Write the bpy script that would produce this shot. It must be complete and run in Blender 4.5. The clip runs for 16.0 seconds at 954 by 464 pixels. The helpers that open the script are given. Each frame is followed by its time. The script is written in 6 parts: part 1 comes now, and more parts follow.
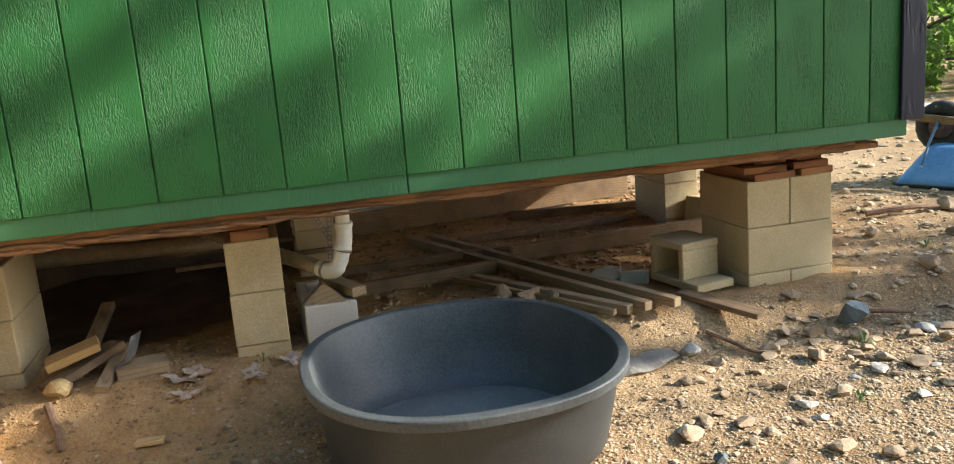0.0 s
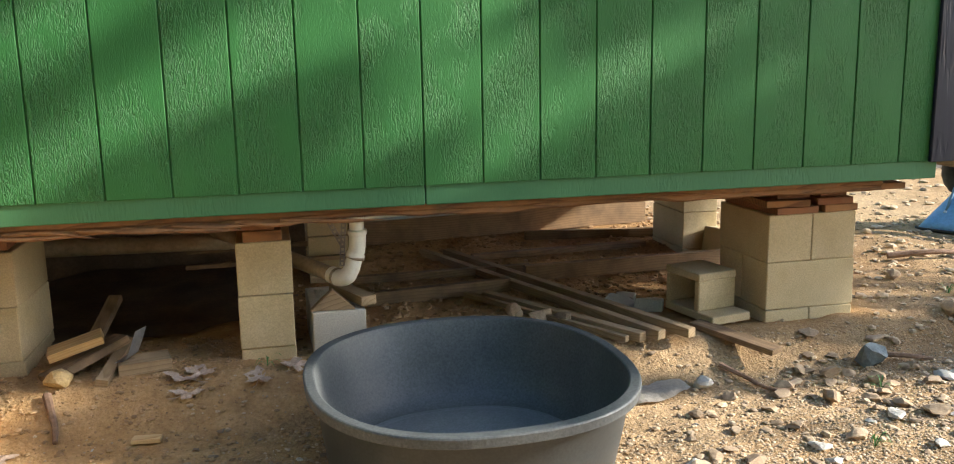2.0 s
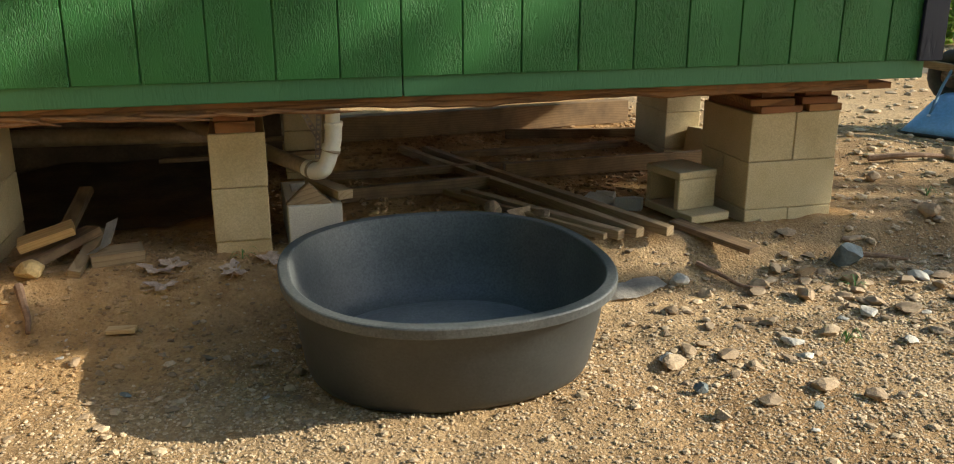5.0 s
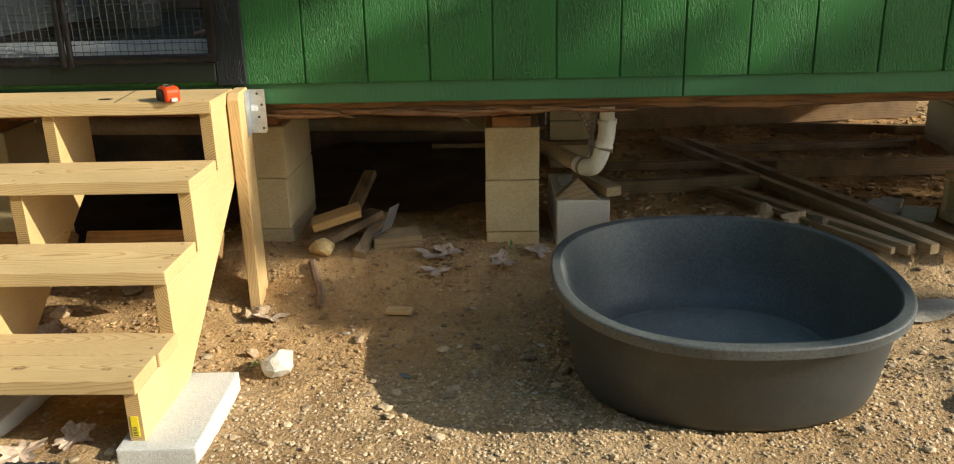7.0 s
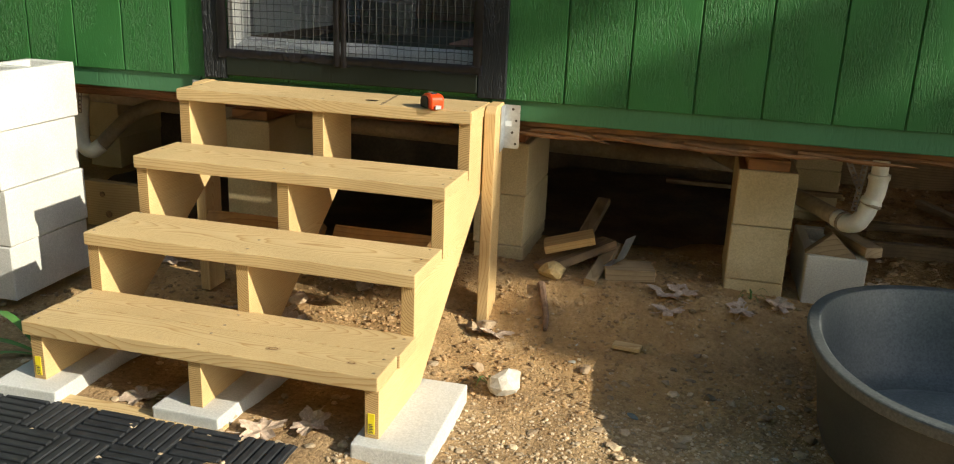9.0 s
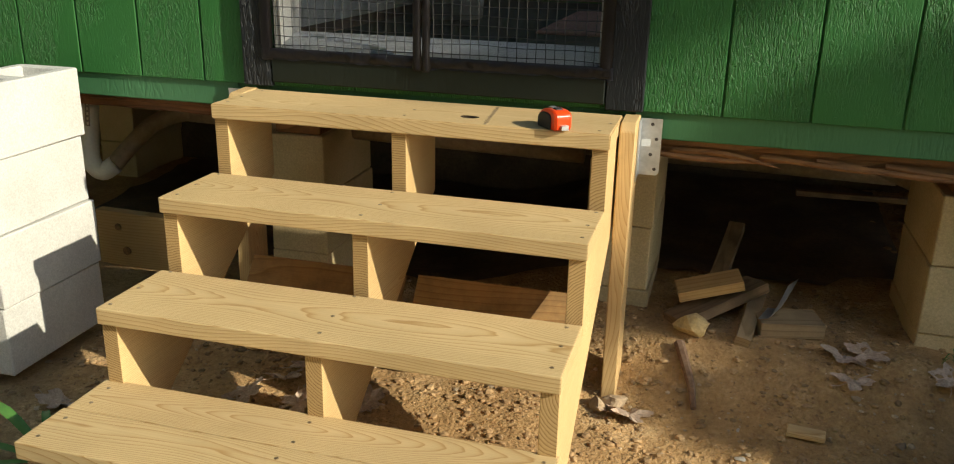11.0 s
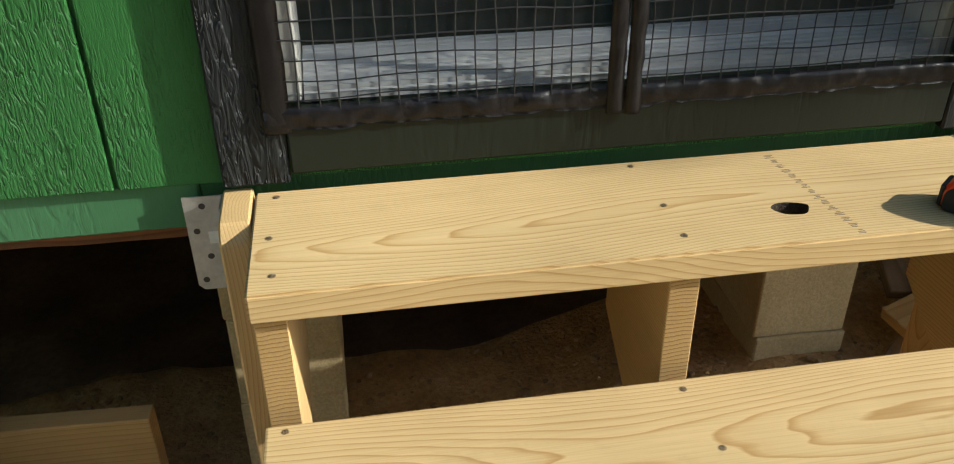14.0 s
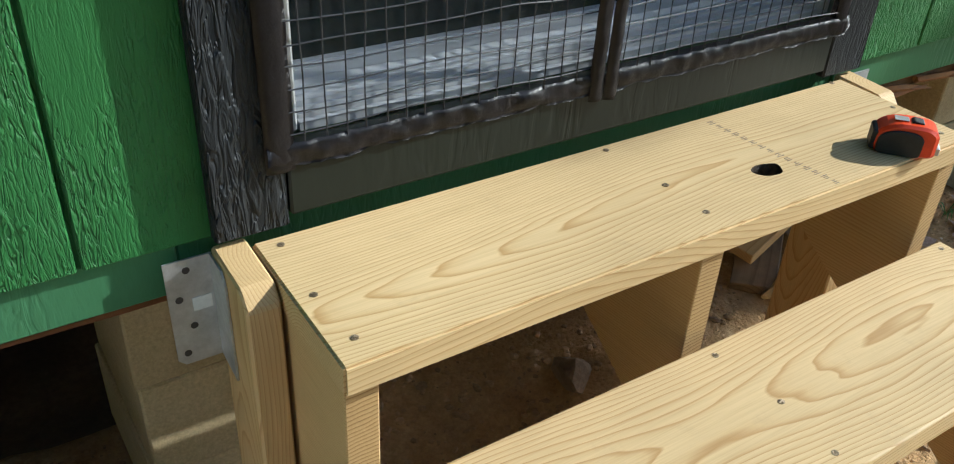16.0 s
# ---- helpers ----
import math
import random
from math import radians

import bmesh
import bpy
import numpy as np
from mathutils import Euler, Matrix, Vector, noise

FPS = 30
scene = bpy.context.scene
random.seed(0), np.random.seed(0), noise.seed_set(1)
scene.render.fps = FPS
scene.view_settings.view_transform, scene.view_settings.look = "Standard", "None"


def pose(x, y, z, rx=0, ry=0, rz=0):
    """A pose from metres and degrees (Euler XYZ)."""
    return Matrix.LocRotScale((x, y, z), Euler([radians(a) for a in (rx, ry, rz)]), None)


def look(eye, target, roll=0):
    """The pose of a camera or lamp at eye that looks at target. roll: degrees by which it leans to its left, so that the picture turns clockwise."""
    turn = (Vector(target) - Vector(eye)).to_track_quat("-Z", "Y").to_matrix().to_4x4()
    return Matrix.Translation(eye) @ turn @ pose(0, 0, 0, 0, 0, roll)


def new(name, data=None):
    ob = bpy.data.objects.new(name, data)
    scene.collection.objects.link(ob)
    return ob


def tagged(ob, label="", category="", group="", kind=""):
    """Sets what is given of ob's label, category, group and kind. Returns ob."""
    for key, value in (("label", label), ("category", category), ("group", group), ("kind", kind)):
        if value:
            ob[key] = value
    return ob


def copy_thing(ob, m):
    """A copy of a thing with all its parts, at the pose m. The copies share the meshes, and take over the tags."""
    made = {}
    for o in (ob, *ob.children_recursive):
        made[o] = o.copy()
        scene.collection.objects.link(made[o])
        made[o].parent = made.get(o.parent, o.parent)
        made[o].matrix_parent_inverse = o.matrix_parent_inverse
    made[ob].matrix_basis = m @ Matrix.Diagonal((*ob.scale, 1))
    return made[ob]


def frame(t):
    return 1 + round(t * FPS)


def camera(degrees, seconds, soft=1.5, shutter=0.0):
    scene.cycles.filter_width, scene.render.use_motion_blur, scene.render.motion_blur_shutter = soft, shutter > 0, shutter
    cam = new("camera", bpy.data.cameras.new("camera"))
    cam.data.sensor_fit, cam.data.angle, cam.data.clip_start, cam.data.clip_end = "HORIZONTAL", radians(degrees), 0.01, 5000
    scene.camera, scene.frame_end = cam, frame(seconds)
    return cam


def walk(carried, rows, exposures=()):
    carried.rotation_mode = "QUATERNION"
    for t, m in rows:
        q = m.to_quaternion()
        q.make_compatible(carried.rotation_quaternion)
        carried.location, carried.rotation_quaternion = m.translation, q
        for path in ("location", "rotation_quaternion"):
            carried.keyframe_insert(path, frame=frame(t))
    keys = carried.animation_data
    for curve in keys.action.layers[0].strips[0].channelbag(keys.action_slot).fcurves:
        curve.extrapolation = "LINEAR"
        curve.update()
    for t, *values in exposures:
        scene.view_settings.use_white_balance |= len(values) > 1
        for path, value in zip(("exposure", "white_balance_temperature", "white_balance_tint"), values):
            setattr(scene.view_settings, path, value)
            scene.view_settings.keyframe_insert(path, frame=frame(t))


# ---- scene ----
cam = camera(56.8, 16.0, soft=1.1)
PATH = [
    (0, (-0.047, -0.137, 1.045), (0.399, 1.767, 0.626), -4.6),
    (0.5, (-0.032, -0.129, 1.014), (0.477, 1.756, 0.578), -2.4),
    (1, (-0.036, -0.117, 1.003), (0.471, 1.766, 0.555), -1.4),
    (1.5, (-0.027, -0.099, 1.021), (0.439, 1.8, 0.603), -1.8),
    (2, (-0.049, -0.089, 1.024), (0.374, 1.829, 0.648), -1.1),
    (2.5, (-0.047, -0.083, 1.035), (0.33, 1.841, 0.643), -1.3),
    (3, (-0.043, -0.083, 1.012), (0.318, 1.838, 0.59), -1.1),
    (3.5, (-0.036, -0.084, 0.989), (0.411, 1.787, 0.441), -0.4),
    (4, (-0.029, -0.082, 0.979), (0.427, 1.781, 0.412), -0.2),
    (6.5, (-0.036, -0.019, 0.998), (0.308, 1.847, 0.365), -0.3),
    (7, (-0.14, -0.016, 1.062), (-0.216, 1.878, 0.426), -1.5),
    (7.5, (-0.25, -0.03, 1.06), (-0.562, 1.85, 0.451), -0.7),
    (8, (-0.301, -0.054, 1.052), (-0.714, 1.817, 0.479), 0.5),
    (10.3, (-0.508, 0.405, 1.026), (-1.009, 2.247, 0.428), 2.5),
    (10.5, (-0.577, 0.487, 1.011), (-1.097, 2.323, 0.411), 1.8),
    (11, (-0.806, 0.635, 1.04), (-1.306, 2.46, 0.392), 1.2),
    (11.5, (-0.968, 0.803, 1.019), (-1.459, 2.616, 0.333), 1.2),
    (12, (-1.169, 0.986, 1.076), (-1.655, 2.789, 0.36), 0.8),
    (12.5, (-1.444, 1.113, 1.072), (-1.855, 2.903, 0.28), 0.3),
    (13, (-1.682, 1.278, 1.021), (-1.85, 3.114, 0.245), -0.1),
    (13.5, (-1.804, 1.631, 1.11), (-1.802, 3.351, 0.089), -1.6),
    (14, (-1.915, 1.783, 1.156), (-1.655, 3.475, 0.122), -0.7),
    (14.5, (-2.124, 1.917, 1.147), (-1.519, 3.477, 0.051), -1.3),
    (15, (-2.155, 2.001, 1.163), (-1.432, 3.484, 0.032), -0.1),
    (15.5, (-2.215, 2.028, 1.17), (-1.458, 3.484, 0.026), 0.5),
    (16, (-2.293, 2.014, 1.174), (-1.351, 3.394, 0.075), 3.2),
]
EXPOSURES = [(0, 1.30, 5900, 9), (0.5, 1.36, 5900, 9), (2, 1.38, 6000, 10), (3, 1.30, 6200, 8), (3.5, 1.16, 6300, 7), (4, 0.74, 6500, 6), (6.3, 0.88, 6400, 5), (6.6, 0.86, 6400, 5), (7, 0.70, 6400, 4), (8, 0.70, 6400, 4), (10.5, 0.46, 6500, 4), (11, 0.41, 6500, 4), (12.5, 0.52, 6300, 4), (13, 0.48, 6400, 4), (13.5, 0.44, 6200, 4), (14, 0.62, 6000, 4), (14.5, 0.72, 5500, 4), (15, 0.52, 5500, 4), (15.5, 0.48, 5600, 5), (16, 0.74, 5300, 4)]
walk(cam, [(t, look(eye, target, roll)) for t, eye, target, roll in PATH], EXPOSURES)


# ---- world, sun, exposure ----
SUN = Vector((1.0, -0.265, 0.525)).normalized()
world = bpy.data.worlds.new("world")
scene.world = world
world.use_nodes = True
wn = world.node_tree.nodes
sky = wn.new("ShaderNodeTexSky")
sky.sky_type = "NISHITA"
sky.sun_disc = False
sky.sun_elevation = math.asin(SUN.z)
sky.sun_rotation = math.atan2(SUN.x, SUN.y)
world.node_tree.links.new(sky.outputs[0], wn["Background"].inputs[0])
wn["Background"].inputs[1].default_value = 0.15
sun_data = bpy.data.lights.new("sun", "SUN")
sun_data.energy, sun_data.angle, sun_data.color = 4.5, radians(0.53), (1.0, 0.90, 0.74)
sun = new("sun", sun_data)
sun.matrix_world = look(SUN * 30, (0, 0, 0))

# ---- materials ----
WALL_Y, SILL_Z, STEP, GX = 2.84, 0.62, 0.2032, 0.42


def nodes_of(name):
    m = bpy.data.materials.new(name)
    m.use_nodes = True
    t = m.node_tree
    return m, t, t.nodes["Principled BSDF"]


def add(t, kind, **vals):
    n = t.nodes.new(kind)
    for key, v in vals.items():
        n.inputs[key].default_value = v
    return n


def ramp(t, fac, stops):
    r = t.nodes.new("ShaderNodeValToRGB")
    while len(r.color_ramp.elements) < len(stops):
        r.color_ramp.elements.new(0.5)
    for e, (p, c) in zip(r.color_ramp.elements, stops):
        e.position, e.color = p, (*c, 1)
    t.links.new(fac, r.inputs[0])
    return r.outputs[0]


def mixc(t, fac, a, b, mode="MIX"):
    n = t.nodes.new("ShaderNodeMix")
    n.data_type, n.blend_type = "RGBA", mode
    for sock, v in ((n.inputs[0], fac), (n.inputs[6], a), (n.inputs[7], b)):
        if isinstance(v, bpy.types.NodeSocket):
            t.links.new(v, sock)
        elif isinstance(v, tuple):
            sock.default_value = (*v, 1)
        else:
            sock.default_value = v
    return n.outputs[2]


def coords(t, scale=(1, 1, 1), rot=(0, 0, 0), shift=0.0):
    c = t.nodes.new("ShaderNodeTexCoord")
    mp = t.nodes.new("ShaderNodeMapping")
    mp.inputs["Scale"].default_value = scale
    mp.inputs["Rotation"].default_value = [radians(a) for a in rot]
    t.links.new(c.outputs["Object"], mp.inputs["Vector"])
    if shift:
        oi = t.nodes.new("ShaderNodeObjectInfo")
        mu = t.nodes.new("ShaderNodeVectorMath")
        mu.operation = "SCALE"
        mu.inputs[0].default_value = (7.3, 1.7, 3.1)
        t.links.new(oi.outputs["Random"], mu.inputs["Scale"])
        t.links.new(mu.outputs[0], mp.inputs["Location"])
    return mp.outputs[0]


def noise_tex(t, vec, scale, detail=4.0, rough=0.55, distortion=0.0):
    n = add(t, "ShaderNodeTexNoise", Scale=scale, Detail=detail, Roughness=rough, Distortion=distortion)
    t.links.new(vec, n.inputs["Vector"])
    return n.outputs[0]


def bump(t, bsdf, height, strength, distance, chain=None):
    b = add(t, "ShaderNodeBump", Strength=strength, Distance=distance)
    t.links.new(height, b.inputs["Height"])
    if chain is not None:
        t.links.new(chain, b.inputs["Normal"])
    t.links.new(b.outputs[0], bsdf.inputs["Normal"])
    return b.outputs[0]


def surface(name, stops, scale, rough=0.8, fine=80.0, fine_amt=0.35, bump_s=0.4, bump_d=0.004, stretch=(1, 1, 1), metal=0.0, rnd=0.0, island=0.0, rot=(0, 0, 0), spec=0.5):
    """Two scales of noise over a colour ramp, with fine relief."""
    m, t, p = nodes_of(name)
    v = coords(t, stretch, rot, 1.0 if rnd else 0.0)
    big = noise_tex(t, v, scale, 6.0, 0.6)
    col = ramp(t, big, stops)
    small = noise_tex(t, v, fine, 5.0, 0.7)
    dark = ramp(t, small, [(0.3, (1 - fine_amt,) * 3), (0.7, (1 + fine_amt * 0.4,) * 3)])
    col = mixc(t, 1.0, col, dark, "MULTIPLY")
    if rnd or island:
        src = t.nodes.new("ShaderNodeNewGeometry").outputs["Random Per Island"] if island else t.nodes.new("ShaderNodeObjectInfo").outputs["Random"]
        k = rnd or island
        var = ramp(t, src, [(0.0, (1 - k,) * 3), (0.5, (1, 1 - k * 0.1, 1 - k * 0.22)), (1.0, (1 + k * 0.5,) * 3)])
        col = mixc(t, 1.0, col, var, "MULTIPLY")
    t.links.new(col, p.inputs["Base Color"])
    p.inputs["Roughness"].default_value = rough
    p.inputs["Metallic"].default_value = metal
    p.inputs["Specular IOR Level"].default_value = spec
    c = bump(t, p, small, bump_s, bump_d)
    bump(t, p, big, bump_s, bump_d * 3, c)
    return m


def wood(name, axis, pale=(0.665, 0.505, 0.278), dark=(0.47, 0.30, 0.125), ring=0.0044, dirt=0.0, rough=0.62, pith=0.036):
    """Sawn softwood: year rings round a pith that wanders along the board, so that they break out in arches."""
    m, t, p = nodes_of(name)
    rot = {"x": (0, 0, 0), "y": (0, 0, -90), "z": (0, 90, 0), "slope": (0, 36, -90)}[axis]
    base = coords(t, (1, 1, 1), rot)
    oi = t.nodes.new("ShaderNodeObjectInfo")
    mv = t.nodes.new("ShaderNodeVectorMath")
    mv.operation = "MULTIPLY_ADD"
    mv.inputs[1].default_value = (9.0, 0.06, 0.02)
    mv.inputs[2].default_value = (0.0, -0.03, pith)
    t.links.new(oi.outputs["Random"], mv.inputs[0])
    at = t.nodes.new("ShaderNodeVectorMath")
    t.links.new(base, at.inputs[0])
    t.links.new(mv.outputs[0], at.inputs[1])

    def stretched(along, scale, amount, detail):
        mp = t.nodes.new("ShaderNodeMapping")
        mp.inputs["Scale"].default_value = (along, 1, 1)
        t.links.new(at.outputs[0], mp.inputs["Vector"])
        nz = add(t, "ShaderNodeTexNoise", Scale=scale, Detail=detail, Roughness=0.5)
        t.links.new(mp.outputs[0], nz.inputs["Vector"])
        sh = t.nodes.new("ShaderNodeVectorMath")
        sh.operation = "MULTIPLY_ADD"
        sh.inputs[1].default_value = (0.0, amount, amount)
        sh.inputs[2].default_value = (0.0, -amount / 2, -amount / 2)
        t.links.new(nz.outputs["Color"], sh.inputs[0])
        return sh.outputs[0]

    moved = at.outputs[0]
    for along, scale, amount, detail in ((0.5, 3.4, 0.10, 0.0), (0.16, 22.0, 0.010, 2.0)):
        ad = t.nodes.new("ShaderNodeVectorMath")
        t.links.new(moved, ad.inputs[0])
        t.links.new(stretched(along, scale, amount, detail), ad.inputs[1])
        moved = ad.outputs[0]
    w = add(t, "ShaderNodeTexWave", Scale=0.314 / ring, Distortion=0.0)
    w.wave_type, w.rings_direction, w.wave_profile = "RINGS", "X", "SAW"
    t.links.new(moved, w.inputs["Vector"])
    mid = tuple(0.72 * a + 0.28 * b for a, b in zip(pale, dark))
    rings = ramp(t, w.outputs["Fac"], [(0.0, pale), (0.45, tuple(0.96 * a for a in pale)), (0.72, mid), (0.93, dark), (1.0, pale)])
    tone = noise_tex(t, at.outputs[0], 3.0, 3.0)
    col = mixc(t, 1.0, rings, ramp(t, tone, [(0.3, (0.88, 0.86, 0.82)), (0.7, (1.08, 1.06, 1.02))]), "MULTIPLY")
    fib = t.nodes.new("ShaderNodeMapping")
    fib.inputs["Scale"].default_value = (0.02, 1, 1)
    t.links.new(at.outputs[0], fib.inputs["Vector"])
    f = noise_tex(t, fib.outputs[0], 420.0, 3.0, 0.6)
    col = mixc(t, 1.0, col, ramp(t, f, [(0.3, (0.90, 0.88, 0.85)), (0.6, (1.02, 1.02, 1.02))]), "MULTIPLY")
    scuff = noise_tex(t, at.outputs[0], 11.0, 6.0, 0.7)
    col = mixc(t, ramp(t, scuff, [(0.60, (0, 0, 0)), (0.78, (0.30,) * 3)]), col, (0.33, 0.24, 0.14))
    if dirt:
        d = noise_tex(t, base, 7.0, 6.0, 0.7)
        col = mixc(t, ramp(t, d, [(0.42, (0, 0, 0)), (0.68, (dirt,) * 3)]), col, (0.09, 0.065, 0.045))
    col = mixc(t, 1.0, col, ramp(t, oi.outputs["Random"], [(0, (0.90, 0.88, 0.84)), (1, (1.06, 1.05, 1.03))]), "MULTIPLY")
    t.links.new(col, p.inputs["Base Color"])
    p.inputs["Roughness"].default_value = rough
    p.inputs["Specular IOR Level"].default_value = 0.3
    c = bump(t, p, f, 0.25, 0.001)
    bump(t, p, w.outputs["Fac"], 0.12, 0.0012, c)
    return m


def painted_wood(name, base, worn, scale_x=165.0, strength=1.0, rough=0.55, chips=0.0, depth=0.0065):
    """Thick paint over rough-sawn upright grain."""
    m, t, p = nodes_of(name)
    v = coords(t, (1, 1, 0.20), (0, 0, 0), 1.0)
    wv = noise_tex(t, v, scale_x, 2.0, 0.45, 1.6)
    fine = noise_tex(t, v, scale_x * 4.2, 3.0, 0.6, 0.6)
    where = noise_tex(t, coords(t, (1, 1, 0.6), (0, 0, 0), 1.0), 5.0, 3.0)
    spots = noise_tex(t, coords(t), 2.4, 5.0, 0.65)
    col = mixc(t, ramp(t, spots, [(0.35, (0, 0, 0)), (0.75, (1, 1, 1))]), base, worn)
    col = mixc(t, 1.0, col, ramp(t, fine, [(0.25, (0.93,) * 3), (0.6, (1.03,) * 3)]), "MULTIPLY")
    if chips:
        c = noise_tex(t, coords(t, (1, 1, 0.5)), 38.0, 6.0, 0.75)
        col = mixc(t, ramp(t, c, [(0.66, (0, 0, 0)), (0.72, (chips,) * 3)]), col, (0.42, 0.33, 0.22))
    t.links.new(col, p.inputs["Base Color"])
    p.inputs["Roughness"].default_value = rough
    p.inputs["Specular IOR Level"].default_value = 0.32
    groove = ramp(t, wv, [(0.36, (0, 0, 0)), (0.5, (0.8,) * 3), (0.66, (1, 1, 1))])
    amp = mixc(t, ramp(t, where, [(0.45, (0.06,) * 3), (0.62, (1, 1, 1))]), (1.0, 1.0, 1.0), groove)
    a = bump(t, p, amp, strength, depth)
    bump(t, p, fine, strength * 0.3, depth * 0.3, a)
    return m


def plain(name, col, rough=0.5, metal=0.0, spec=0.5):
    return surface(name, [(0.3, tuple(c * 0.9 for c in col)), (0.7, tuple(c * 1.08 for c in col))], 6.0, rough, 120.0, 0.10, 0.12, 0.001, metal=metal, spec=spec)


M_GREEN = painted_wood("green_paint", (0.034, 0.150, 0.037), (0.041, 0.173, 0.044), depth=0.005)
M_SKIRT = painted_wood("green_skirt_paint", (0.058, 0.170, 0.074), (0.070, 0.195, 0.088), 60.0, 0.25)
M_BLACK = painted_wood("black_paint", (0.009, 0.012, 0.0155), (0.017, 0.0205, 0.024), 95.0, 1.0, 0.55, 0.0, 0.011)
M_SILL = painted_wood("black_sill_paint", (0.009, 0.014, 0.011), (0.014, 0.020, 0.016), 30.0, 0.15, 0.45)
M_NAVY = painted_wood("navy_paint", (0.012, 0.014, 0.030), (0.018, 0.02, 0.04), 20.0, 0.4, 0.45)
W_X = wood("pine_along_x", "x")
W_Y = wood("pine_along_y", "y")
W_Z = wood("pine_upright", "z", (0.66, 0.48, 0.25), (0.50, 0.31, 0.13))
W_S = wood("pine_sloping", "slope", (0.66, 0.49, 0.26), (0.50, 0.32, 0.14))
W_STAIN = wood("stained_pine", "x", (0.46, 0.28, 0.12), (0.33, 0.18, 0.07), 0.012, 0.6)
W_END = wood("pine_end_grain", "slope", (0.54, 0.375, 0.18), (0.21, 0.115, 0.038), 0.0062)
W_AMBER = wood("amber_pine_board", "y", (0.56, 0.37, 0.16), (0.42, 0.25, 0.09), 0.009, 0.15)
W_OLD = wood("old_lumber", "y", (0.42, 0.32, 0.20), (0.29, 0.21, 0.12), 0.012, 0.35, 0.8)
W_OLDX = wood("old_lumber_x", "x", (0.36, 0.26, 0.16), (0.23, 0.16, 0.09), 0.012, 0.6, 0.8)
W_OLDB = wood("brown_old_lumber", "y", (0.30, 0.205, 0.12), (0.19, 0.125, 0.07), 0.012, 0.6, 0.8)
W_ORANGE = wood("raw_red_timber", "x", (0.33, 0.165, 0.07), (0.17, 0.075, 0.03), 0.02, 0.6, 0.85)
W_SHIM = wood("brown_shim", "x", (0.30, 0.13, 0.06), (0.17, 0.07, 0.03), 0.015, 0.5, 0.8)
M_BLOCK = surface("concrete_block", [(0.3, (0.50, 0.39, 0.21)), (0.7, (0.64, 0.52, 0.31))], 4.0, 0.92, 170.0, 0.26, 0.6, 0.0025, rnd=0.08)
M_BLOCKG = surface("grey_concrete_block", [(0.3, (0.46, 0.43, 0.36)), (0.7, (0.57, 0.54, 0.47))], 4.0, 0.92, 180.0, 0.28, 0.6, 0.0025)
M_BLOCKW = surface("pale_concrete_block", [(0.3, (0.55, 0.54, 0.51)), (0.7, (0.68, 0.67, 0.64))], 4.0, 0.92, 190.0, 0.24, 0.6, 0.0025, rnd=0.05)
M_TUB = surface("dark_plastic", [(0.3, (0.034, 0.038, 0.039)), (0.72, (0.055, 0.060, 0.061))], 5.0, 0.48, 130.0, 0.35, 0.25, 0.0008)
# rim, inner wall and floor are paler: sky light painted in, besides dust
M_TUBIN = surface("sky_lit_dark_plastic", [(0.3, (0.075, 0.082, 0.084)), (0.72, (0.125, 0.132, 0.132))], 5.0, 0.5, 130.0, 0.5, 0.25, 0.0008)
M_TUBFLOOR = surface("dusty_sky_lit_plastic", [(0.3, (0.15, 0.158, 0.16)), (0.72, (0.25, 0.258, 0.26))], 7.0, 0.45, 150.0, 0.45, 0.25, 0.0008)
M_PVC = plain("white_pvc", (0.72, 0.68, 0.58), 0.35)
M_TAN = surface("dusty_pvc", [(0.3, (0.26, 0.19, 0.12)), (0.7, (0.42, 0.33, 0.22))], 8.0, 0.6, 60.0, 0.3, 0.1, 0.001)
M_STEEL = surface("galvanised_steel", [(0.35, (0.50, 0.52, 0.54)), (0.65, (0.66, 0.68, 0.70))], 22.0, 0.42, 90.0, 0.16, 0.1, 0.0008, metal=0.75)
M_STRAP = surface("rusty_strap", [(0.35, (0.16, 0.11, 0.08)), (0.65, (0.30, 0.26, 0.22))], 30.0, 0.6, 90.0, 0.3, 0.1, 0.0008, metal=0.4)
M_ALU = surface("aluminium_sill", [(0.3, (0.68, 0.70, 0.74)), (0.7, (0.80, 0.82, 0.85))], 8.0, 0.5, 90.0, 0.12, 0.1, 0.0008, metal=0.25)
M_FABRIC = surface("black_fabric", [(0.3, (0.012, 0.011, 0.014)), (0.7, (0.03, 0.027, 0.032))], 14.0, 0.38, 240.0, 0.3, 0.3, 0.002, spec=0.6)
M_WIRE = plain("black_wire", (0.012, 0.012, 0.013), 0.5)
M_ORANGE = plain("orange_plastic", (0.85, 0.07, 0.012), 0.28)
M_RUBBER = surface("black_rubber", [(0.3, (0.012, 0.013, 0.015)), (0.7, (0.03, 0.032, 0.036))], 30.0, 0.6, 200.0, 0.3, 0.3, 0.001)
M_BLUE = surface("blue_paint", [(0.3, (0.15, 0.35, 0.66)), (0.7, (0.24, 0.46, 0.76))], 6.0, 0.42, 60.0, 0.2, 0.1, 0.001)
M_BLUEGREY = surface("blue_grey_paint", [(0.3, (0.10, 0.20, 0.30)), (0.7, (0.16, 0.28, 0.40))], 14.0, 0.5, 60.0, 0.25, 0.1, 0.001)
